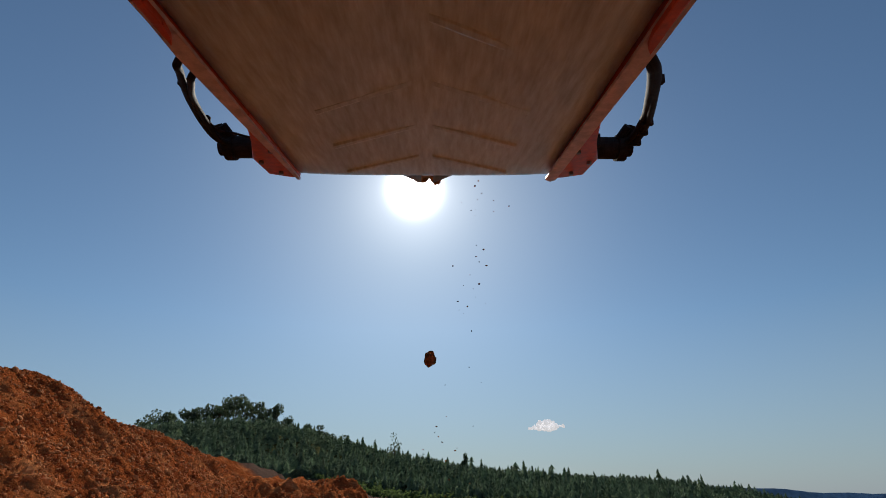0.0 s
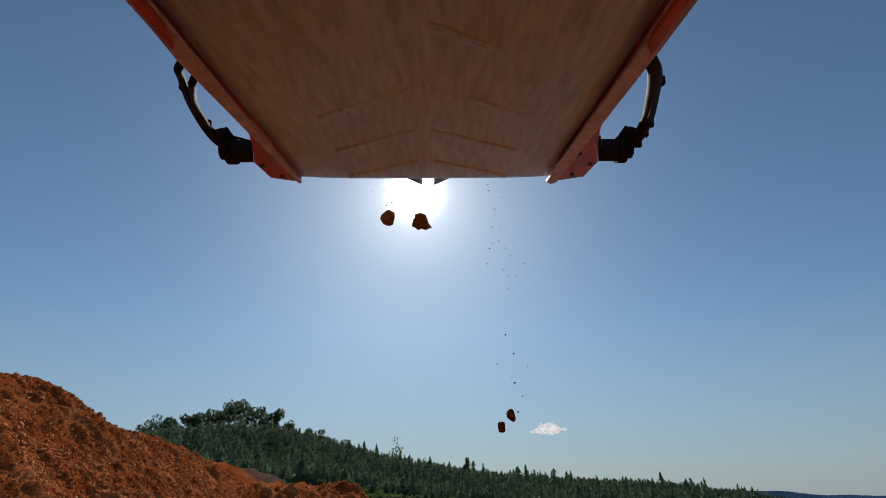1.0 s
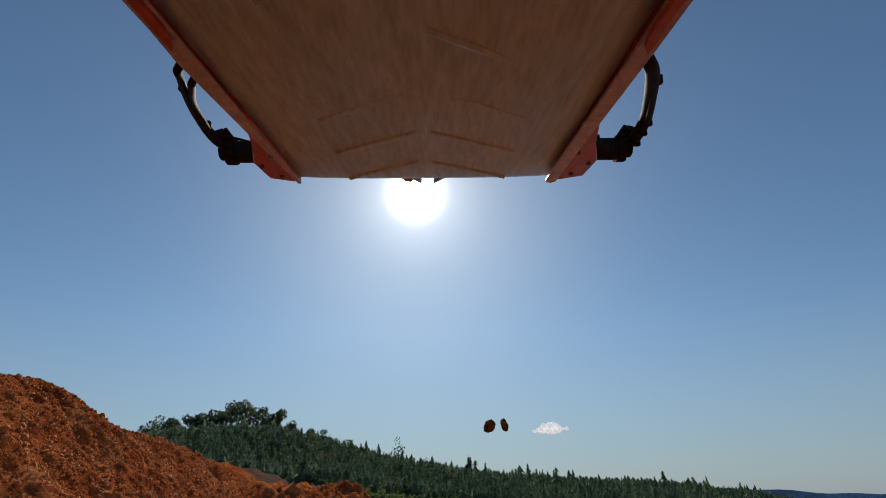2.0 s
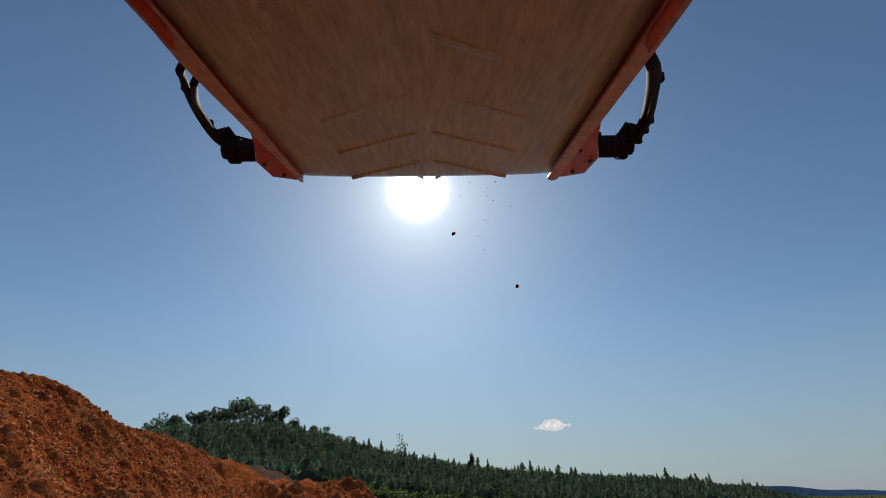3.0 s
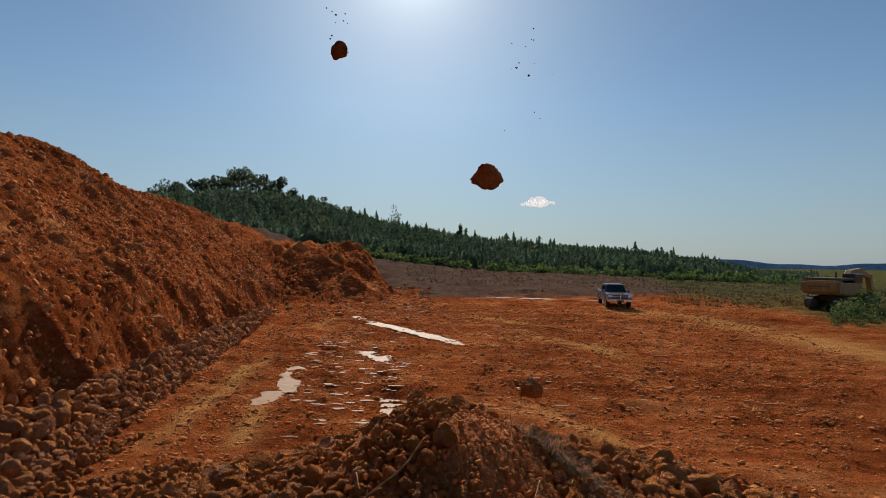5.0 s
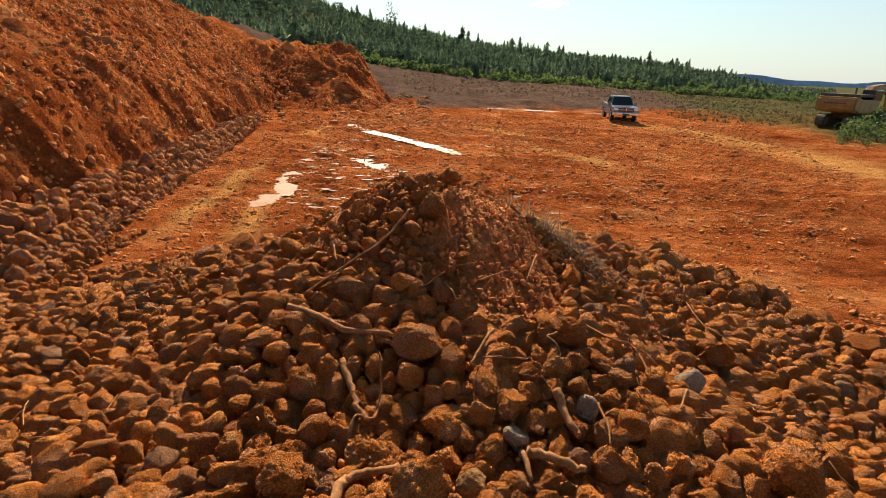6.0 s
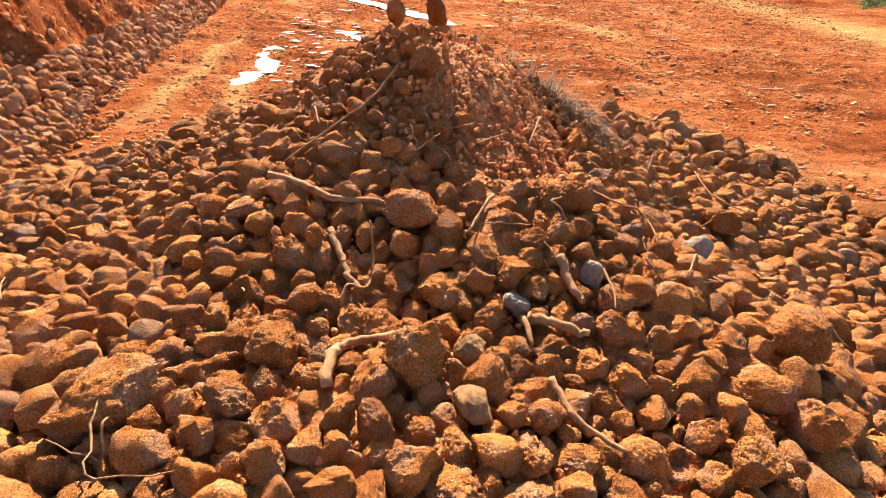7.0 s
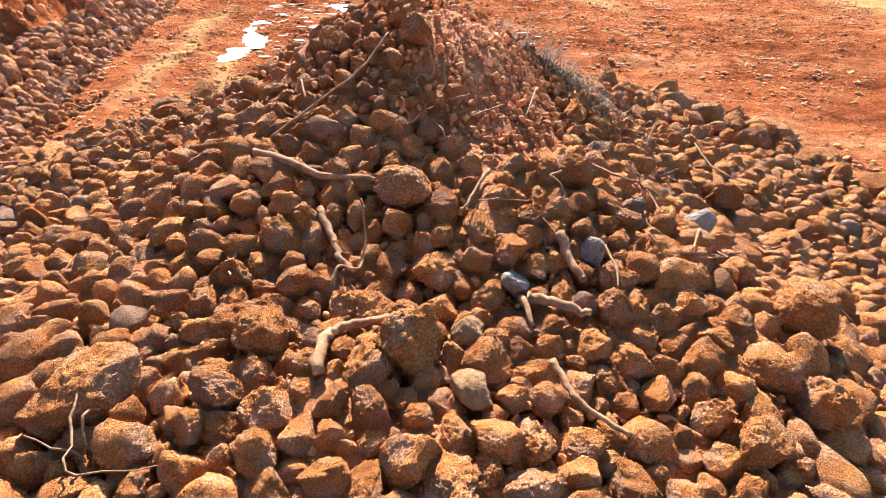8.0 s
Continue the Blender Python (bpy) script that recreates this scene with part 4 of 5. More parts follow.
# ---- the stacking conveyor overhead ----
INCLINE = 16.3
HEAD = pose(0, 2.07, 5.06, INCLINE, 0, -0.6)
DRUM_R, DRUM_Y, BELT_LOW = 0.19, -0.02, 0.008
DRUM_Z = BELT_LOW + DRUM_R
TAIL = -15.0


def belt_point(p):
    """Place and turn of a point p metres along the belt's outer face, from the top of the head drum on round to the return run."""
    arc = math.pi * DRUM_R
    if p < 0:
        return pose(0, DRUM_Y + p, DRUM_Z + DRUM_R, 0)
    if p < arc:
        a = p / DRUM_R
        return pose(0, DRUM_Y + DRUM_R * math.sin(a), DRUM_Z + DRUM_R * math.cos(a), -math.degrees(a))
    return pose(0, DRUM_Y - (p - arc), DRUM_Z - DRUM_R, -180)


def build_conveyor():
    conv = thing("conveyor", "orange steel stacking conveyor with a worn black rubber belt", "conveyor")
    conv.matrix_basis = HEAD
    inv = HEAD.inverted()
    for s in (-1, 1):
        bm = bmesh.new()
        prism(bm, [(TAIL, 0.0), (0.035, 0.0), (0.045, 0.02), (0.045, 0.16), (-0.12, 0.30), (TAIL, 0.30)], 0.612 if s > 0 else -0.638, 0.622 if s > 0 else -0.628)
        plate = part("side_plate", bm, M_ORANGE, conv)
        bm = bmesh.new()
        v = [(0.582, 0.015), (0.612, 0.045), (0.634, 0.02), (0.656, -1.10), (0.656, TAIL), (0.602, TAIL), (0.600, -1.0), (0.592, -0.6)]
        # the belt has crept to one side and covers most of that flange
        v = v if s > 0 else [(0.620, 0.02), (0.634, 0.02), (0.660, -0.60), (0.676, -1.05), (0.668, -1.2), (0.668, TAIL), (0.616, TAIL), (0.620, -1.10), (0.624, -0.6)]
        a = [bm.verts.new((s * x, y, 0.0)) for x, y in v]
        b = [bm.verts.new((s * x, y, -0.012)) for x, y in v]
        bm.faces.new(a)
        bm.faces.new(b[::-1])
        for i in range(len(v)):
            j = (i + 1) % len(v)
            bm.faces.new((a[i], b[i], b[j], a[j]))
        part("flange", bm, M_GLAREPAINT, conv, "painted flange, sun glare put into its pale colour")
        bm = bmesh.new()
        inner, outer, tip = (0.597, 0.628, -1.13) if s > 0 else (0.619, 0.644, -1.16)
        box(bm, (min(s * inner, s * outer), TAIL, -0.032), (max(s * inner, s * outer), tip - 0.06, -0.0125), 0.004)
        v2 = [(inner, tip - 0.06), (outer, tip - 0.06), (outer, tip + 0.03), (inner + 0.012, tip)]
        a = [bm.verts.new((s * x, y, -0.014)) for x, y in v2]
        b = [bm.verts.new((s * x, y, -0.031)) for x, y in v2]
        bm.faces.new(a)
        bm.faces.new(b[::-1])
        for i in range(4):
            j = (i + 1) % 4
            bm.faces.new((a[i], b[i], b[j], a[j]))
        part("chassis_rail", bm, M_ORANGE, conv, "deep red lower rail")
        # bearing housing with chamfered nose
        bm = bmesh.new()
        v = [(0.623, 0.03), (0.665, 0.03), (0.762, -0.02), (0.768, -0.22), (0.70, -0.42), (0.66, -0.60), (0.623, -0.66)]
        a = [bm.verts.new((s * x, y, 0.002)) for x, y in v]
        b = [bm.verts.new((s * x, y, 0.20 if i not in (0, 6) else 0.22)) for i, (x, y) in enumerate(v)]
        bm.faces.new(a)
        bm.faces.new(b[::-1])
        for i in range(len(v)):
            j = (i + 1) % len(v)
            bm.faces.new((a[i], b[i], b[j], a[j]))
        bmesh.ops.bevel(bm, geom=bm.edges[:], offset=0.006, segments=1, affect="EDGES")
        housing = part("bearing_housing", bm, M_ORANGE, conv, "orange bolted bearing housing")
        for k, (bx, by) in enumerate(((0.69, -0.06), (0.735, -0.20), (0.65, -0.33))):
            bm = bmesh.new()
            rod(bm, (s * bx, by, -0.012), (s * bx, by, 0.003), 0.011, n=6)
            part("bolt", bm, M_STEEL, housing)
        bm = bmesh.new()
        y0, z0 = -0.105, 0.105
        rod(bm, (s * 0.765, y0, z0), (s * 0.90, y0, z0), 0.052, n=20)
        rod(bm, (s * 0.895, y0, z0), (s * 0.935, y0, z0), 0.062, n=20)
        rod(bm, (s * 0.93, y0, z0), (s * 0.965, y0, z0), 0.04, n=16)
        for k in range(4):
            a0 = math.pi / 4 + k * math.pi / 2
            rod(bm, (s * 0.90, y0 + 0.05 * math.cos(a0), z0 + 0.05 * math.sin(a0)), (s * 0.955, y0 + 0.05 * math.cos(a0), z0 + 0.05 * math.sin(a0)), 0.010, n=6)
        box(bm, (s * 0.78 - 0.02, y0 - 0.08, z0 - 0.02), (s * 0.78 + 0.02, y0 + 0.07, z0 + 0.04), 0.004)
        motor = part("hydraulic_motor", bm, M_RUBBER, conv, "black hydraulic motor")
        bm = bmesh.new()
        rod(bm, (s * 0.945, y0 - 0.02, z0 + 0.02), (s * 0.965, y0 - 0.06, z0 + 0.085), 0.024, n=8)
        rod(bm, (s * 0.90, y0 - 0.03, z0 + 0.03), (s * 0.93, y0 - 0.08, z0 + 0.075), 0.020, n=8)
        part("hose_fitting", bm, M_RUBBER, motor)
    # hoses, given in the place's own space
    left = [[(-0.60, 1.06, 4.90), (-0.721, 1.14, 4.818), (-0.762, 1.22, 4.844), (-0.86, 1.46, 4.958), (-0.923, 1.70, 5.048), (-0.934, 1.84, 5.091), (-0.90, 1.91, 5.118)],
            [(-0.60, 1.12, 4.92), (-0.705, 1.20, 4.835), (-0.757, 1.28, 4.858), (-0.845, 1.46, 4.956), (-0.905, 1.70, 5.046), (-0.93, 1.86, 5.098), (-0.90, 1.93, 5.108)]]
    right = [[(0.60, 1.06, 4.92), (0.700, 1.15, 4.865), (0.771, 1.26, 4.906), (0.86, 1.46, 5.0), (0.942, 1.68, 5.085), (0.961, 1.84, 5.117), (0.92, 1.91, 5.115)],
             [(0.60, 1.04, 4.92), (0.695, 1.16, 4.865), (0.752, 1.26, 4.903), (0.842, 1.46, 5.003), (0.924, 1.68, 5.095), (0.938, 1.84, 5.122), (0.90, 1.91, 5.125)]]
    for line, r in zip(left + right, (0.013, 0.012, 0.017, 0.014)):
        tube("hydraulic_hose", [inv @ Vector(p) for p in line], r, M_RUBBER, conv, "black hydraulic hose", 10)
    tube("hydraulic_hose", [inv @ Vector(p) for p in [(-0.891, 1.66, 5.037), (-0.895, 1.76, 5.072), (-0.855, 1.82, 5.107), (-0.80, 1.86, 5.118), (-0.74, 1.88, 5.13)]], 0.006, M_RUBBER, conv, "thin black drain hose", 8)
    # clamps and fittings along the hoses
    for q, d in (((-0.80, 1.30, 4.885), 0.012), ((-0.905, 1.66, 5.045), 0.014), ((0.945, 1.70, 5.095), 0.020), ((0.955, 1.78, 5.110), 0.021), ((0.955, 1.86, 5.118), 0.022), ((0.93, 1.90, 5.105), 0.022), ((0.80, 1.31, 4.935), 0.016)):
        q = inv @ Vector(q)
        bm = bmesh.new()
        box(bm, q - Vector((d, 0.011, d)), q + Vector((d + 0.006, 0.011, d)), 0.004)
        part("hose_clamp", bm, M_RUBBER, conv)
    # belt: return run, wrap round the drum, carrying run; rubber 12 mm thick
    prof = [(y, BELT_LOW) for y in np.linspace(TAIL + 0.4, DRUM_Y, 90)]
    prof += [(DRUM_Y + DRUM_R * math.sin(a), DRUM_Z - DRUM_R * math.cos(a)) for a in np.linspace(0, math.pi, 20)[1:]]
    prof += [(y, DRUM_Z + DRUM_R) for y in np.linspace(DRUM_Y, TAIL + 0.4, 60)[1:]]
    cols = np.linspace(-0.622, 0.597, 25)
    vs, fs = [], []
    for k, (y, z) in enumerate(prof):
        for x in cols:
            # slack between the rollers, loose edges
            sag = 0.012 * (1 - (x / 0.58) ** 2) * math.sin(y * 3.9) + 0.010 * math.sin(x * 9 + y * 2.2) if (k < 86 and y < -0.1) else 0.0
            vs.append((x, y, z - abs(sag) * 0.6 + 0.008 * (abs(x) / 0.57) ** 4))
    w = len(cols)
    for k, i in itertools.product(range(len(prof) - 1), range(w - 1)):
        fs.append((k * w + i, k * w + i + 1, (k + 1) * w + i + 1, (k + 1) * w + i))
    belt = mesh_ob("belt", vs, fs, M_BELT, conv, True)
    tagged(belt, "dusty dark rubber belt with chevron cleats")
    sol = belt.modifiers.new("thick", "SOLIDIFY")
    sol.thickness, sol.offset = 0.012, 1.0
    bm = bmesh.new()
    rod(bm, (-0.60, DRUM_Y, DRUM_Z), (0.60, DRUM_Y, DRUM_Z), DRUM_R - 0.014, n=32)
    part("head_drum", bm, M_STEEL, conv)
    for y in (-2.6, -5.4, -8.2, -11.0):
        bm = bmesh.new()
        rod(bm, (-0.60, y, BELT_LOW - 0.052), (0.60, y, BELT_LOW - 0.052), 0.044, n=14)
        part("return_roller", bm, M_STEEL, conv)
    # legs back on the ground, behind the camera
    for y, s in itertools.product((-7.0, -13.2), (-1, 1)):
        foot = HEAD @ Vector((s * 0.67, y, -0.05))
        bm = bmesh.new()
        a = inv @ Vector((foot.x, foot.y, -0.1))
        rod(bm, (s * 0.67, y, -0.05), a, 0.05, n=8)
        part("leg", bm, M_ORANGE, conv)
    # raised chevron cleats, which travel with the belt
    cleats = []
    me = None
    for k in range(24):
        if me is None:
            bm = bmesh.new()
            for s in (-1, 1):
                prof2 = [(-0.030, -0.002), (0.030, -0.002), (0.012, 0.0045), (-0.012, 0.0045)]
                ends = []
                for x, y in ((0.03, 0.10), (0.38, -0.11)):
                    ends.append([bm.verts.new((s * x, y + py, pz)) for py, pz in prof2])
                for i in range(4):
                    j = (i + 1) % 4
                    bm.faces.new((ends[0][i], ends[0][j], ends[1][j], ends[1][i]))
                bm.faces.new(ends[0])
                bm.faces.new(ends[1])
            ob = part("cleat", bm, M_BELT, conv)
            me = ob.data
        else:
            ob = new("cleat", me)
            ob.parent = conv
        ob.matrix_basis = belt_point(2.0 - 0.32 * k)
        cleats.append(ob)
    return cleats


BELT_SPEED = 0.62
CLEATS = build_conveyor()


# ---- stones falling off the belt ----
def fall(tau, x, r):
    """Where a stone is, tau seconds from when it passes 5.04 m."""
    if tau < -0.62:
        q = HEAD @ Vector((0, DRUM_Y + (tau + 0.62) * BELT_SPEED, DRUM_Z + DRUM_R + r * 0.7))
        return Vector((x, q.y, q.z))
    if tau < -0.27:
        f = (tau + 0.62) / 0.35
        q = HEAD @ Vector((0, DRUM_Y, DRUM_Z + DRUM_R + r * 0.7))
        return Vector((x, q.y + (2.374 - q.y) * f, q.z + (5.395 - q.z) * f * f))
    return Vector((x, 2.455 + 0.3 * tau, 5.04 - 2.637 * tau - 4.905 * tau * tau))


def fall_rows(t0, x, r, seed, skid=0.5):
    """Rows for a stone that rides up the belt, drops, and comes to rest on the heap."""
    rng = random.Random(seed)
    axis = Vector([rng.gauss(0, 1) for _ in range(3)]).normalized()
    spin = rng.uniform(120, 330)
    lie = Euler([rng.uniform(0, 6.28) for _ in range(3)]).to_matrix().to_4x4()
    land = next(k / 200 for k in range(0, 200) if fall(k / 200, x, r).z < surface_z(x, fall(k / 200, x, r).y) + r * 0.6 + 0.03)
    a = rng.uniform(0.0, 6.28)
    rest = Vector((x + skid * (0.25 * math.cos(a) + x * 0.5), 2.455 + 0.3 * land + skid * (1.75 + 0.4 * math.sin(a)), 0))
    rest.z = surface_z(rest.x, rest.y) + r * 0.5 + 0.03
    rows, t = [], 0.0
    times = sorted({0.0, 8.0} | {round(t0 + d, 3) for d in (-3, -1, -0.62, -0.45, -0.27)} | {round(t0 + k / 15, 3) for k in range(-4, int(land * 15) + 1)} | {round(t0 + land, 3)} | {round(t0 + land + d, 3) for d in (0.12, 0.25, 0.5)})
    last = -1
    for t in times:
        if t < 0 or t > 8 or frame(t) == last:
            continue
        last = frame(t)
        t = (last - 1) / FPS
        tau = t - t0
        if tau <= land + 0.001:
            p = fall(tau, x, r)
            turn = spin * max(tau + 0.45, 0)
        else:
            f = min((tau - land) / 0.5, 1)
            f = f * (2 - f)
            p0 = fall(land, x, r)
            p = p0.lerp(rest, f)
            p.z = max(p.z, surface_z(p.x, p.y) + r * 0.5 + 0.02)
            turn = spin * (land + 0.45) + 60 * f
        rows.append((t, Matrix.Translation(p) @ Matrix.Rotation(radians(turn), 4, axis) @ lie))
    return rows


def build_falling():
    out = []
    drops = [(-0.21, 0.02, 0.042), (0.13, -0.03, 0.046), (0.14, 0.05, 0.046), (0.16, 0.15, 0.019), (0.43, 0.50, 0.018), (0.67, -0.41, 0.039), (0.73, 0.35, 0.029), (0.74, 0.40, 0.027),
             (1.00, -0.04, 0.057), (1.01, -0.22, 0.045), (1.22, 0.49, 0.042), (1.31, 0.25, 0.026), (1.40, -0.08, 0.041), (1.46, 0.38, 0.036), (1.40, 0.43, 0.016), (1.73, 0.29, 0.035),
             (1.73, 0.36, 0.022), (2.15, -0.12, 0.04), (2.97, 0.13, 0.012), (2.88, 0.46, 0.012)]
    drops += [(3.53, -0.35, 0.038), (3.77, 0.27, 0.040), (4.06, 0.50, 0.036), (4.15, -0.07, 0.051), (4.42, -0.10, 0.052), (4.58, 0.40, 0.055), (4.725, 0.20, 0.072), (4.83, -0.44, 0.044),
              (5.55, 0.10, 0.045), (6.57, -0.06, 0.044), (6.57, 0.07, 0.044)]
    for k, (t0, x, r) in enumerate(drops):
        base = NEAR_STONES[(k * 3 + 1) % 14]
        ob = new("falling_rock", base)
        ob.scale = (r * 0.95,) * 3
        tagged(ob, "clay-caked rock dropping from the conveyor onto the heap", "rock", "rocks falling from the conveyor")
        out.append((ob, fall_rows(t0, x, r, 500 + k)))
    # a torn root that comes down with one of the stones
    pts = [(-0.06, 0, -0.07), (-0.035, 0.01, -0.03), (-0.04, 0, 0.0), (-0.01, 0.01, 0.03), (-0.008, 0, 0.055), (0.025, 0.01, 0.085), (0.05, 0, 0.09)]
    ob = tube("falling_root", pts, 0.0065, M_WOOD, None, "", 6, 0.6, 5, 0.004, 5)
    tagged(ob, "crooked brown root dropping from the conveyor", "root")
    rows = fall_rows(3.54, -0.275, 0.03, 611, 0.3)
    out.append((ob, [(t, Matrix.Translation(m.translation) @ Matrix.Rotation(radians(55 * max(t - 3.5, 0) * (1 if t < 4.1 else 0) + (33 if t >= 4.1 else 0)), 4, "Y")) for t, m in rows]))
    # crumbs: a handful of grains that fall together
    crumb = as_arrays(FAR_STONES)
    for k, (t0, x) in enumerate([(-0.30, 0.10), (-0.15, 0.22), (0.05, 0.30), (0.3, 0.40), (0.62, -0.42), (0.78, 0.42), (0.92, 0.40), (1.05, 0.37), (1.22, -0.2), (1.35, -0.25), (1.45, 0.26), (1.62, 0.38),
                                 (2.6, 0.1), (3.05, 0.30), (3.35, 0.40), (3.72, 0.28), (4.05, 0.42), (4.3, 0.43), (4.62, 0.40), (4.80, 0.35), (4.86, -0.45), (6.4, 0.2)]):
        rng = random.Random(800 + k)
        places = []
        for _ in range(16):
            s = 0.0018 * math.exp(abs(rng.gauss(0, 0.55)))
            places.append((rng.randrange(10), Matrix.Translation((rng.gauss(0, 0.05), rng.gauss(0, 0.03), rng.gauss(0, 0.16))) @ Matrix.Diagonal((s, s, s, 1))))
        ob = joined("falling_crumbs", crumb, places, M_ROCKS)
        tagged(ob, "loose crumbs of red clay falling from the belt", "soil crumbs", kind="stuff")
        rows = [(t, Matrix.Translation(m.translation)) for t, m in fall_rows(t0, x, 0.01, 820 + k, 0.1)]
        out.append((ob, rows))
    return out


FALLING = build_falling()


# ---- water in the ruts ----
def build_puddles():
    for k, (px, py, dx, dy, wide, long) in enumerate(PUDDLES):
        rng = random.Random(60 + k)
        n, vs, fs = 26, [], []
        zc = float(np.mean(height(np.array([px + dx * long * f for f in (-0.6, -0.3, 0, 0.3, 0.6)]), np.array([py + dy * long * f for f in (-0.6, -0.3, 0, 0.3, 0.6)]))))
        # a broken string of slivers along the rut
        for s in range(9):
            mid, off = long * (-0.8 + 1.6 * (s + rng.uniform(-0.4, 0.4)) / 8), wide * rng.gauss(0, 0.35)
            l, w = long * rng.uniform(0.13, 0.34), wide * rng.uniform(0.45, 1.0)
            fs.append(tuple(range(len(vs), len(vs) + n)))
            for i in range(n):
                a = 2 * math.pi * i / n
                f = 1 + 0.4 * noise.noise(Vector((math.cos(a) * 2.2, math.sin(a) * 2.2, k * 9.1 + s * 3.3))) + 0.2 * rng.uniform(-1, 1)
                u, v = mid + math.cos(a) * l * f, off + math.sin(a) * w * f
                vs.append((px + dx * u + dy * v, py + dy * u - dx * v, zc + 0.022 + 0.003 * s))
        ob = mesh_ob("puddle", vs, fs, M_WATER)
        tagged(ob, "shallow muddy puddle shining in a rut", "puddle", "puddles on the clay", kind="structure")


build_puddles()


def build_wet_ruts():
    """Slivers of water caught between the grouser marks of the caterpillar tracks."""
    rng = random.Random(91)
    vs, fs, n = [], [], 9
    spots = [(rng.gauss(-3.0 - 0.16 * (y - 15), 0.45) + rng.choice((0, 1.8)), y) for y in [rng.uniform(10.5, 23) for _ in range(190)]]
    spots += [(rng.uniform(2.5, 9.5), rng.uniform(12, 30)) for _ in range(60)] + [(rng.uniform(-5.5, 3.0), rng.uniform(23, 40)) for _ in range(60)]
    for x, y in spots:
        l, w = rng.uniform(0.06, 0.26), rng.uniform(0.02, 0.05) * (1 + y / 40)
        z = ground_z(x, y) + 0.014
        fs.append(tuple(range(len(vs), len(vs) + n)))
        for i in range(n):
            a = 2 * math.pi * i / n
            f = rng.uniform(0.7, 1.3)
            vs.append((x + math.cos(a) * l * f, y + math.sin(a) * w * f, z))
    ob = mesh_ob("wet_ruts", vs, fs, M_WATER)
    tagged(ob, "slivers of muddy water standing in pressed caterpillar tracks", "puddles", kind="stuff")


build_wet_ruts()


# ---- vehicles ----
M_PAINT = surface("silver_blue_paint", (0.11, 0.13, 0.17), (0.18, 0.21, 0.26), 2.0, 0.25, 0.0, metal=0.5)
M_CHROME = surface("chrome", (0.6, 0.6, 0.6), (0.75, 0.75, 0.75), 3.0, 0.15, 0.0, metal=1.0)
M_GLASS, _t, _b = shader("dark_car_glass")
_b.inputs["Base Color"].default_value, _b.inputs["Roughness"].default_value = (0.02, 0.03, 0.035, 1), 0.05
M_LAMP, _t, _b = shader("headlamp_glass")
_b.inputs["Base Color"].default_value, _b.inputs["Roughness"].default_value = (0.7, 0.72, 0.75, 1), 0.1
M_YELLOW = surface("faded_yellow_paint", (0.24, 0.115, 0.025), (0.36, 0.19, 0.05), 2.5, 0.5, 0.1, 0.004)
M_DARKSTEEL = surface("muddy_dark_steel", (0.03, 0.026, 0.022), (0.13, 0.10, 0.075), 3.0, 0.8, 0.4, 0.02)


def wheel(parent, x, y, r, w, name="wheel"):
    hub = new(name)
    hub.parent = parent
    hub.location = (x, y, r)
    bm = bmesh.new()
    ring = [(r * 0.62, -w / 2), (r * 0.93, -w / 2), (r, -w * 0.32), (r, w * 0.32), (r * 0.93, w / 2), (r * 0.62, w / 2)]
    n = 28
    vs = [[bm.verts.new((b, q * math.cos(6.2832 * k / n), q * math.sin(6.2832 * k / n))) for q, b in ring] for k in range(n)]
    for k, i in itertools.product(range(n), range(len(ring))):
        j, m = (i + 1) % len(ring), (k + 1) % n
        bm.faces.new((vs[k][i], vs[k][j], vs[m][j], vs[m][i]))
    part("tyre", bm, M_RUBBER, hub)
    bm = bmesh.new()
    rod(bm, (-w * 0.38, 0, 0), (w * 0.38, 0, 0), r * 0.62, n=20)
    for k in range(5):
        a = 6.2832 * k / 5
        rod(bm, (w * 0.40, 0, 0), (w * 0.40, r * 0.55 * math.cos(a), r * 0.55 * math.sin(a)), 0.035, n=6)
        rod(bm, (-w * 0.40, 0, 0), (-w * 0.40, r * 0.55 * math.cos(a), r * 0.55 * math.sin(a)), 0.035, n=6)
    part("rim", bm, M_CHROME, hub)


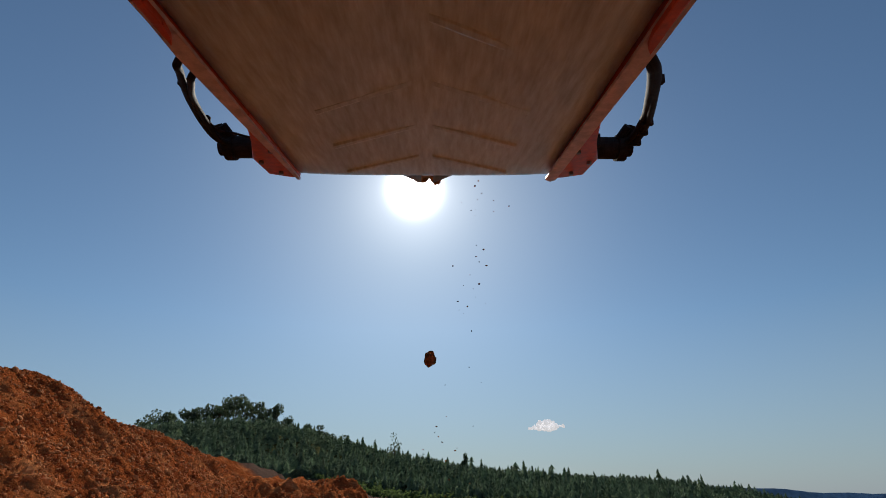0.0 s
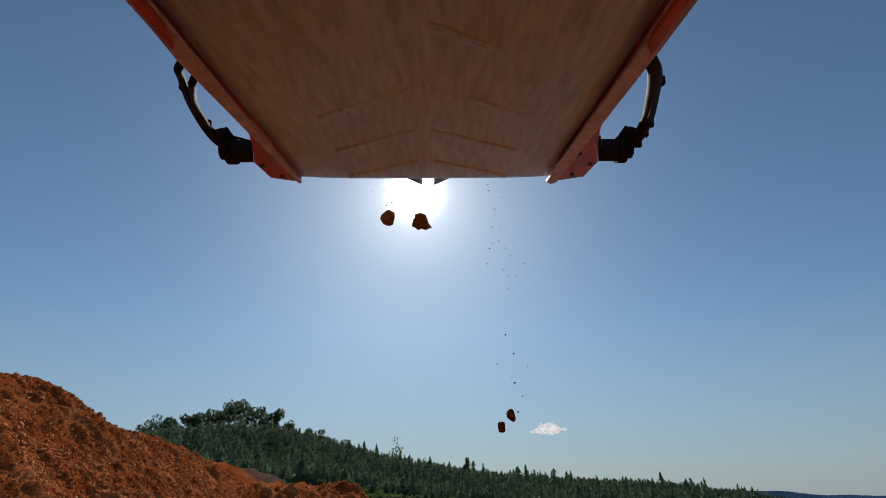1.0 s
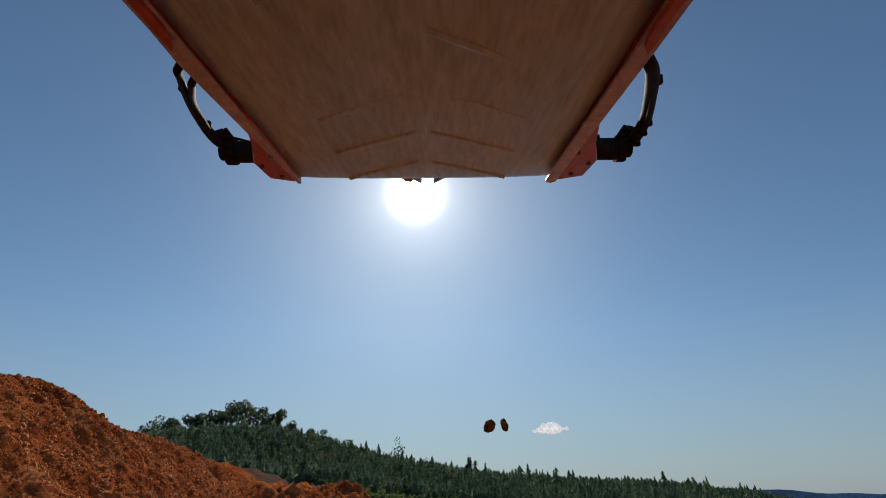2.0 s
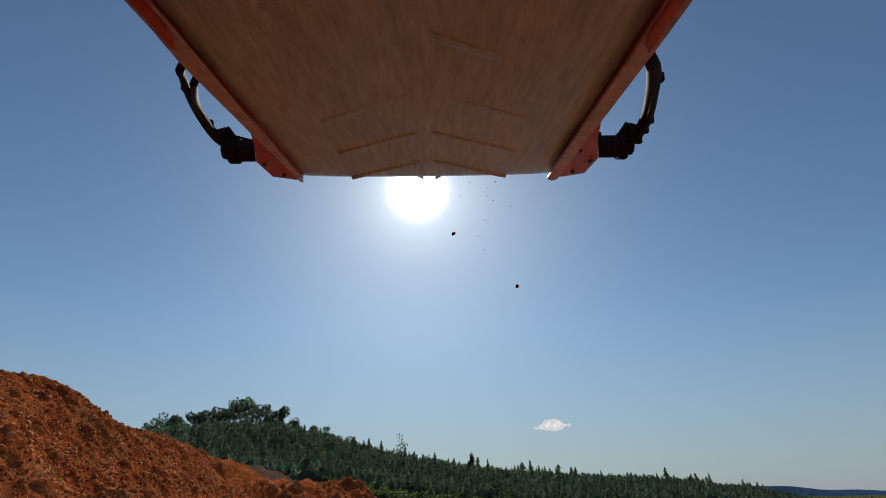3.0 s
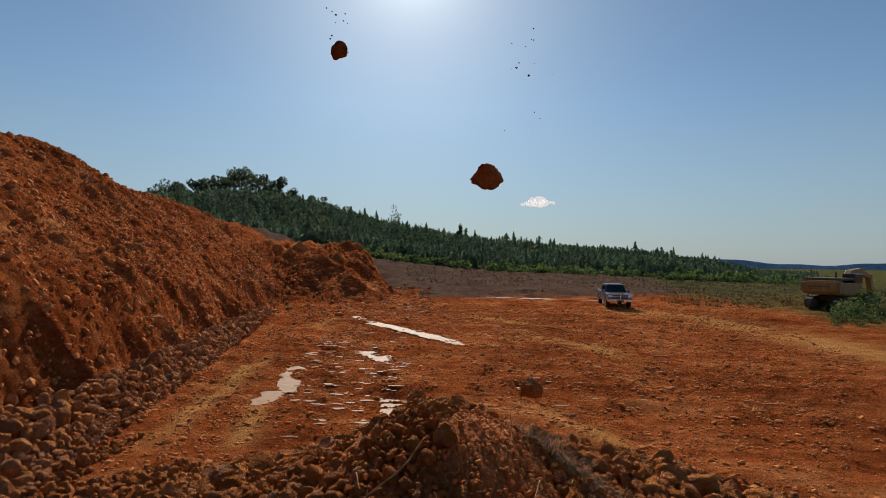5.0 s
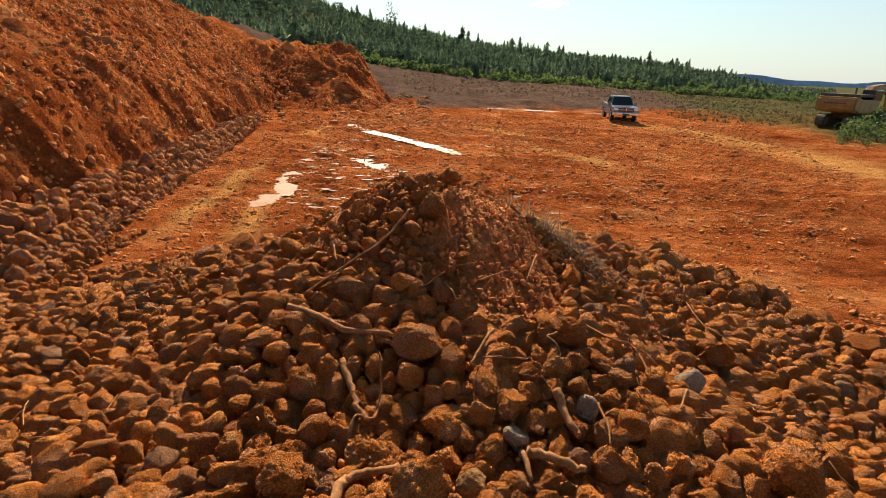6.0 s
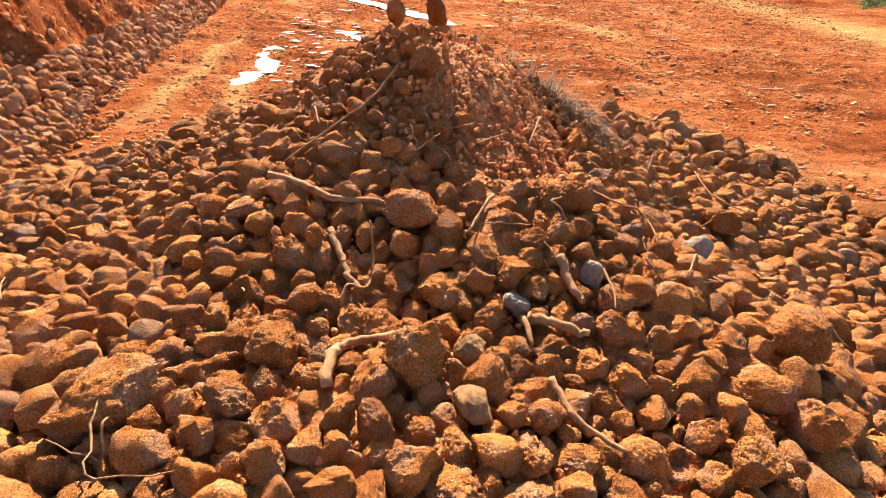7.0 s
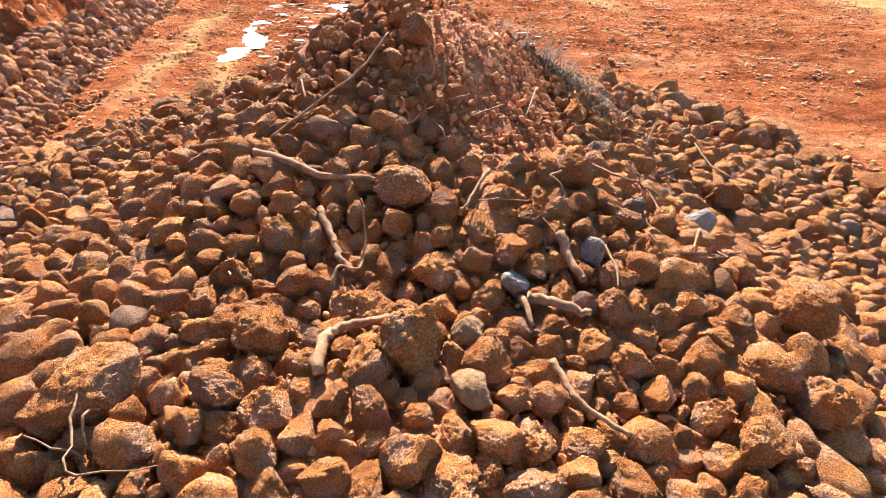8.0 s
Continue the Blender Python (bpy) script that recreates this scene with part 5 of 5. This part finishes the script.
def build_pickup():
    """A crew-cab pickup; its nose points along its own -y."""
    car = thing("pickup_truck", "silver-grey crew-cab pickup parked with its nose forward on clay", "pickup truck")
    bm = bmesh.new()
    side = [(-2.85, 0.62), (-2.85, 0.98), (-2.72, 1.16), (-1.30, 1.24), (2.75, 1.30), (2.90, 1.25), (2.90, 0.62), (2.35, 0.55), (2.2, 0.85), (1.95, 0.98), (1.6, 0.98), (1.38, 0.85), (1.25, 0.5),
            (-1.25, 0.5), (-1.4, 0.85), (-1.65, 0.98), (-1.95, 0.98), (-2.2, 0.85), (-2.35, 0.55)]
    prism(bm, side, -0.98, 0.98)
    bmesh.ops.bevel(bm, geom=[e for e in bm.edges if abs(e.verts[0].co.x - e.verts[1].co.x) < 0.01], offset=0.05, segments=2, affect="EDGES")
    body = part("body", bm, M_PAINT, car)
    bm = bmesh.new()
    prism(bm, [(-1.25, 1.2), (-0.45, 1.86), (-0.2, 1.93), (0.95, 1.93), (1.15, 1.86), (1.3, 1.25)], -0.86, 0.86)
    for v in bm.verts:
        if v.co.z > 1.6:
            v.co.x *= 0.84
    bmesh.ops.bevel(bm, geom=bm.edges[:], offset=0.04, segments=2, affect="EDGES")
    cab = part("cab", bm, M_PAINT, car)
    bm = bmesh.new()
    q = [(-0.80, -1.215, 1.27), (0.80, -1.215, 1.27), (0.68, -0.52, 1.845), (-0.68, -0.52, 1.845)]
    bm.faces.new([bm.verts.new(Vector(p) + Vector((0, -0.012, 0.012))) for p in q])
    bmesh.ops.solidify(bm, geom=bm.faces[:], thickness=0.01)
    part("windshield", bm, M_GLASS, cab)
    for s in (-1, 1):
        for a, b in (((-0.95, -0.40), (0.10, 0.10)), ((0.18, 0.18), (1.15, 1.0))):
            bm = bmesh.new()
            pts = [(s * 0.868, a[0], 1.30), (s * 0.868, b[0], 1.30), (s * 0.765, b[1], 1.80), (s * 0.765, a[1], 1.80)]
            bm.faces.new([bm.verts.new(p) for p in pts])
            bmesh.ops.solidify(bm, geom=bm.faces[:], thickness=0.01)
            part("side_window", bm, M_GLASS, cab)
        bm = bmesh.new()
        box(bm, (s * 1.02 - 0.12, -1.08, 1.22), (s * 1.02 + 0.12, -0.98, 1.46), 0.03)
        rod(bm, (s * 0.86, -1.0, 1.28), (s * 0.95, -1.02, 1.30), 0.025, n=8)
        part("wing_mirror", bm, M_PAINT, car, "dark wing mirror")
        bm = bmesh.new()
        box(bm, (s * 0.78 - 0.17, -2.885, 0.90), (s * 0.78 + 0.17, -2.78, 1.10), 0.03)
        part("headlight", bm, M_LAMP, body)
        for z in (1.05,):
            bm = bmesh.new()
            box(bm, (s * 0.98 - 0.015, -0.6, z), (s * 0.98 + 0.015, -0.42, z + 0.035), 0.008)
            part("door_handle", bm, M_CHROME, body)
        for y in (-1.8, 1.77):
            wheel(car, s * 0.86, y, 0.40, 0.27)
    bm = bmesh.new()
    box(bm, (-0.58, -2.90, 0.80), (0.58, -2.80, 1.12), 0.04)
    g = part("grille", bm, M_DARKSTEEL, body)
    bm = bmesh.new()
    box(bm, (-0.62, -2.925, 0.945), (0.62, -2.87, 0.985), 0.01)
    box(bm, (-0.03, -2.925, 0.80), (0.03, -2.87, 1.12), 0.01)
    box(bm, (-0.62, -2.925, 1.10), (0.62, -2.87, 1.14), 0.01)
    part("grille_bar", bm, M_CHROME, g)
    bm = bmesh.new()
    box(bm, (-1.0, -3.02, 0.52), (1.0, -2.78, 0.76), 0.06)
    bump = part("front_bumper", bm, M_CHROME, body)
    bm = bmesh.new()
    box(bm, (-0.26, -3.035, 0.58), (0.26, -3.0, 0.69), 0.01)
    part("number_plate", bm, M_DARKSTEEL, bump)
    bm = bmesh.new()
    box(bm, (-1.0, 2.82, 0.55), (1.0, 3.0, 0.72), 0.05)
    part("rear_bumper", bm, M_CHROME, body)
    bm = bmesh.new()
    box(bm, (-0.80, 1.36, 1.285), (0.80, 2.80, 1.315), 0.01)
    part("bed_cover", bm, M_RUBBER, car)
    car.matrix_basis = pose(16.2, 43.6, ground_z(15.9, 42.5) - 0.02, 0, 0, -10)
    return car


build_pickup()


def build_excavator():
    """A parked tracked excavator, seen from behind: counterweight, house, tracks, folded boom."""
    dig = thing("excavator", "faded yellow tracked excavator parked behind bushes", "excavator")
    for s in (-1, 1):
        bm = bmesh.new()
        n, out = 10, []
        for k in range(n + 1):
            a = -math.pi / 2 + math.pi * k / n
            out.append((2.0 + 0.5 * math.cos(a), 0.5 + 0.5 * math.sin(a)))
        for k in range(n + 1):
            a = math.pi / 2 + math.pi * k / n
            out.append((-2.0 + 0.5 * math.cos(a), 0.5 + 0.5 * math.sin(a)))
        prism(bm, out, s * 1.05 - 0.32, s * 1.05 + 0.32)
        track = part("track", bm, M_DARKSTEEL, dig)
        for k in range(22):
            bm = bmesh.new()
            y = -2.0 + 4.0 * (k % 11) / 10
            z = -0.02 if k < 11 else 1.0
            box(bm, (s * 1.05 - 0.34, y - 0.09, z), (s * 1.05 + 0.34, y + 0.09, z + 0.035))
            part("track_shoe", bm, M_DARKSTEEL, track)
        for y in (-2.0, 2.0):
            bm = bmesh.new()
            rod(bm, (s * 1.05 - 0.36, y, 0.5), (s * 1.05 + 0.36, y, 0.5), 0.33, n=18)
            part("idler", bm, M_STEEL, track)
    bm = bmesh.new()
    box(bm, (-0.9, -1.2, 0.7), (0.9, 1.2, 1.15), 0.08)
    part("undercarriage", bm, M_DARKSTEEL, dig)
    bm = bmesh.new()
    prism(bm, [(-2.9, 1.35), (-3.0, 1.7), (-2.95, 2.45), (-2.3, 2.55), (-2.0, 2.45), (-2.0, 1.25)], -1.45, 1.45)
    bmesh.ops.bevel(bm, geom=bm.edges[:], offset=0.12, segments=3, affect="EDGES")
    cw = part("counterweight", bm, M_YELLOW, dig, "faded yellow counterweight")
    for k in range(7):
        bm = bmesh.new()
        box(bm, (-0.8 + 0.24 * k, -3.02, 1.92), (-0.64 + 0.24 * k, -2.96, 2.02))
        part("lettering_bar", bm, M_DARKSTEEL, cw)
    bm = bmesh.new()
    box(bm, (-1.4, -2.0, 1.2), (1.4, 1.5, 2.3), 0.08)
    house = part("house", bm, M_YELLOW, dig)
    bm = bmesh.new()
    box(bm, (-1.42, -2.6, 2.5), (1.42, 0.3, 2.72), 0.05)
    part("engine_hood", bm, M_DARKSTEEL, dig)
    bm = bmesh.new()
    rod(bm, (0.6, -1.4, 2.7), (0.6, -1.4, 3.2), 0.08, n=10)
    part("exhaust", bm, M_DARKSTEEL, dig)
    bm = bmesh.new()
    box(bm, (0.45, 0.1, 2.2), (1.4, 1.7, 3.1), 0.1)
    cab = part("cab", bm, M_GLASS, dig, "dark glazed cab")
    bm = bmesh.new()
    prism(bm, [(1.2, 1.9), (2.6, 3.4), (4.6, 3.6), (6.6, 2.9), (6.7, 2.6), (4.5, 3.05), (2.9, 2.8), (1.6, 1.6)], -0.28, 0.28)
    bmesh.ops.bevel(bm, geom=bm.edges[:], offset=0.05, segments=1, affect="EDGES")
    part("boom", bm, M_YELLOW, dig)
    bm = bmesh.new()
    prism(bm, [(6.3, 3.0), (6.9, 3.1), (7.3, 0.9), (7.0, 0.9)], -0.2, 0.2)
    part("stick", bm, M_YELLOW, dig)
    bm = bmesh.new()
    prism(bm, [(7.0, 1.0), (7.5, 0.9), (7.6, 0.25), (6.9, 0.05), (6.4, 0.35), (6.6, 0.75)], -0.55, 0.55)
    part("bucket", bm, M_DARKSTEEL, dig)
    bm = bmesh.new()
    rod(bm, (0, 1.7, 1.7), (0, 3.8, 3.0), 0.09, n=10)
    part("boom_cylinder", bm, M_STEEL, dig)
    dig.matrix_basis = pose(36.3, 43.8, ground_z(31.5, 41.0) - 0.03, 0, 0, -62)


build_excavator()


# ---- scrub ----
def build_scrub():
    rng = random.Random(33)
    shapes = [leaf_cloud(60 + i, 260, 0.085, (1, 1, 0.75)) for i in range(4)]
    for k, (x, y, s) in enumerate([(29.6, 35.6, 1.0), (31.2, 36.4, 1.35), (33.0, 37.5, 1.5), (28.4, 33.8, 0.8), (30.6, 34.0, 0.9), (34.5, 36.2, 1.3), (36.5, 40.0, 1.6), (27.6, 31.6, 0.5), (33.2, 33.6, 1.0), (38.0, 43.0, 1.7), (25.6, 31.0, 0.35)]):
        bush = thing("bush", "grey-green weedy bush beside the haul track", "bush", "bushes beside the track", (x, y, ground_z(x, y)))
        joined("foliage", shapes, [(rng.randrange(4), Matrix.Translation((rng.uniform(-0.3, 0.3) * s, rng.uniform(-0.3, 0.3) * s, s * 0.45)) @ Matrix.Rotation(rng.uniform(0, 6), 4, "Z") @ Matrix.Diagonal((s, s, s * 0.85, 1)))], M_BUSH, bush, False)
        bm = bmesh.new()
        for i in range(4):
            a = rng.uniform(0, 6.28)
            rod(bm, (0, 0, -0.1), (math.cos(a) * s * 0.4, math.sin(a) * s * 0.4, s * 0.7), 0.02, 0.008, 5)
        part("stems", bm, M_BARK, bush)
    # tufts of weeds
    tuft = []
    for k in range(5):
        r2 = random.Random(70 + k)
        vs, fs = [], []
        for _ in range(16):
            a, l, o = r2.uniform(0, 6.28), r2.uniform(0.6, 1.1), r2.uniform(0, 6.28)
            b = len(vs)
            c = Vector((math.cos(o), math.sin(o), 0)) * r2.uniform(0, 0.35)
            d = Vector((math.cos(a) * 0.45, math.sin(a) * 0.45, 1)) * l
            w = Vector((-math.sin(a), math.cos(a), 0)) * 0.06
            vs += [tuple(c - w), tuple(c + w), tuple(c + d)]
            fs.append((b, b + 1, b + 2))
        tuft.append((np.array(vs), np.array(fs)))
    spots = []
    while len(spots) < 3200:
        y = rng.uniform(44, 100)
        x = rng.uniform(0.48, 1.1) * y + rng.gauss(0, 2)
        if x < 22 or (x - 20) * 0.9 + 20 > y * 1.45:
            continue
        spots.append((x, y, rng.uniform(0.12, 0.4)))
    for _ in range(900):
        y = rng.uniform(70, 108)
        spots.append((rng.uniform(-0.05, 0.6) * y, y, rng.uniform(0.15, 0.45)))
    ob = joined("weeds", tuft, [(rng.randrange(5), Matrix.Translation((x, y, z - 0.02)) @ Matrix.Diagonal((r, r, r, 1))) for x, y, z, r in on_ground(spots)], M_DRYWEED, smooth=False)
    tagged(ob, "sparse dry and green weeds on rough ground", "weeds", kind="stuff")


M_DRYWEED = leafy(surface("dry_weeds", (0.06, 0.055, 0.025), (0.14, 0.115, 0.055), 0.25, 0.9, 0.0, vary=0.35, island=True), 0.4)
build_scrub()

# ---- the one small cloud ----
M_CLOUD = surface("self_lit_cloud", (0.40, 0.40, 0.41), (0.46, 0.46, 0.46), 0.001, 1.0, 0.0)
# added glow imitates sunlight coming through the cloud
M_CLOUD.node_tree.nodes['Principled BSDF'].inputs['Emission Color'].default_value = (0.9, 0.88, 0.9, 1)
M_CLOUD.node_tree.nodes['Principled BSDF'].inputs['Emission Strength'].default_value = 0.62
rng = random.Random(3)
puff = as_arrays([stone_mesh("puff", 900 + i, 3, 0.03, M_CLOUD) for i in range(3)])
places = []
for _ in range(150):
    f = max(-1.0, min(1.0, rng.gauss(0, 0.42)))
    top = 46 * (1 - abs(f)) ** 0.8 * (0.75 + 0.25 * math.sin(f * 9))
    s = rng.uniform(7, 15) * (1.15 - 0.6 * abs(f))
    places.append((rng.randrange(3), Matrix.Translation((f * 100, rng.gauss(0, 15), rng.uniform(-0.25, 1.0) * top + 6 * f)) @ turned(rng) @ Matrix.Diagonal((s * 1.3, s * 1.3, s * 0.9, 1))))
cloud = joined("cloud", puff, places, M_CLOUD)
cloud.location = (660, 3000, 372)
tagged(cloud, "one small white cloud low in the blue sky", "cloud", kind="structure")


# ---- a dog by the pickup ----
def build_dog():
    """A small tan and white dog; it trots along its own -y. Returns the dog and its legs."""
    dog = thing("dog", "tan and white dog trotting beside the pickup", "dog")
    coat = surface("tan_coat", (0.30, 0.16, 0.08), (0.62, 0.50, 0.38), 3.0, 0.9, 0.2, 0.01)
    bm = bmesh.new()
    bmesh.ops.create_icosphere(bm, subdivisions=3, radius=1, matrix=Matrix.Translation((0, 0, 0.5)) @ Matrix.Diagonal((0.13, 0.36, 0.15, 1)))
    bmesh.ops.create_icosphere(bm, subdivisions=2, radius=1, matrix=Matrix.Translation((0, -0.26, 0.53)) @ Matrix.Diagonal((0.125, 0.17, 0.17, 1)))
    part("body", bm, coat, dog, smooth=True)
    bm = bmesh.new()
    rod(bm, (0, -0.32, 0.56), (0, -0.46, 0.70), 0.085, 0.07, 10)
    bmesh.ops.create_icosphere(bm, subdivisions=2, radius=1, matrix=Matrix.Translation((0, -0.48, 0.73)) @ Matrix.Diagonal((0.085, 0.11, 0.09, 1)))
    rod(bm, (0, -0.54, 0.72), (0, -0.68, 0.69), 0.055, 0.035, 10)
    for s in (-1, 1):
        rod(bm, (s * 0.06, -0.44, 0.78), (s * 0.075, -0.42, 0.87), 0.035, 0.008, 6)
    part("head", bm, coat, dog, smooth=True)
    tube("tail", [(0, 0.33, 0.55), (0, 0.44, 0.63), (0, 0.50, 0.76)], 0.028, coat, dog, "", 7, 0.5)
    legs = []
    for s, y in itertools.product((-1, 1), (-0.25, 0.25)):
        bm = bmesh.new()
        rod(bm, (0, 0, 0.04), (0, 0.03, -0.22), 0.05, 0.032, 8)
        rod(bm, (0, 0.03, -0.21), (0, -0.01, -0.42), 0.032, 0.026, 8)
        box(bm, (-0.032, -0.07, -0.45), (0.032, 0.025, -0.41), 0.01)
        leg = part("leg", bm, coat, dog, smooth=True)
        leg.location = (s * 0.085, y, 0.45)
        legs.append(leg)
    return dog, legs


DOG, DOG_LEGS = build_dog()
DOG_WAY = [(0.0, 16.9, 49.0), (5.3, 17.1, 47.5), (5.9, 17.35, 43.6), (6.3, 17.5, 41.6), (6.6, 18.0, 41.0), (7.0, 18.9, 40.6), (8.0, 20.8, 39.6)]


# ---- what moves ----
def motions():
    rows = []
    for k, (t, x, y) in enumerate(DOG_WAY):
        a, b = DOG_WAY[max(k - 1, 0)], DOG_WAY[min(k + 1, len(DOG_WAY) - 1)]
        rows.append((t, pose(x, y, ground_z(x, y) + 0.01, 0, 0, math.degrees(math.atan2(b[1] - a[1], -(b[2] - a[2]))))))
    walk(DOG, rows)
    for k, leg in enumerate(DOG_LEGS):
        base = leg.location.copy()
        swing = [(0.0, 0), (5.3, 0)] + [(5.3 + 0.2 * i, (24 if (i + k // 2 + k) % 2 else -24)) for i in range(1, 13)] + [(8.0, 0)]
        walk(leg, [(t, pose(*base, a)) for t, a in swing])
    for ob, rows in FALLING:
        walk(ob, rows)
    for k, ob in enumerate(CLEATS):
        rows, p0 = [], 2.0 - 0.32 * k
        arc = math.pi * DRUM_R
        marks = {0.0, 8.0} | {0.8 * i for i in range(1, 10)}
        marks |= {(arc * f - p0) / BELT_SPEED for f in (-0.1, 0, 0.1, 0.2, 0.3, 0.4, 0.5, 0.6, 0.7, 0.8, 0.9, 1.0, 1.1)}
        last = -1
        for t in sorted(marks):
            if 0 <= t <= 8 and frame(t) != last:
                last = frame(t)
                rows.append((t, belt_point(p0 + BELT_SPEED * (last - 1) / FPS)))
        walk(ob, rows)


motions()
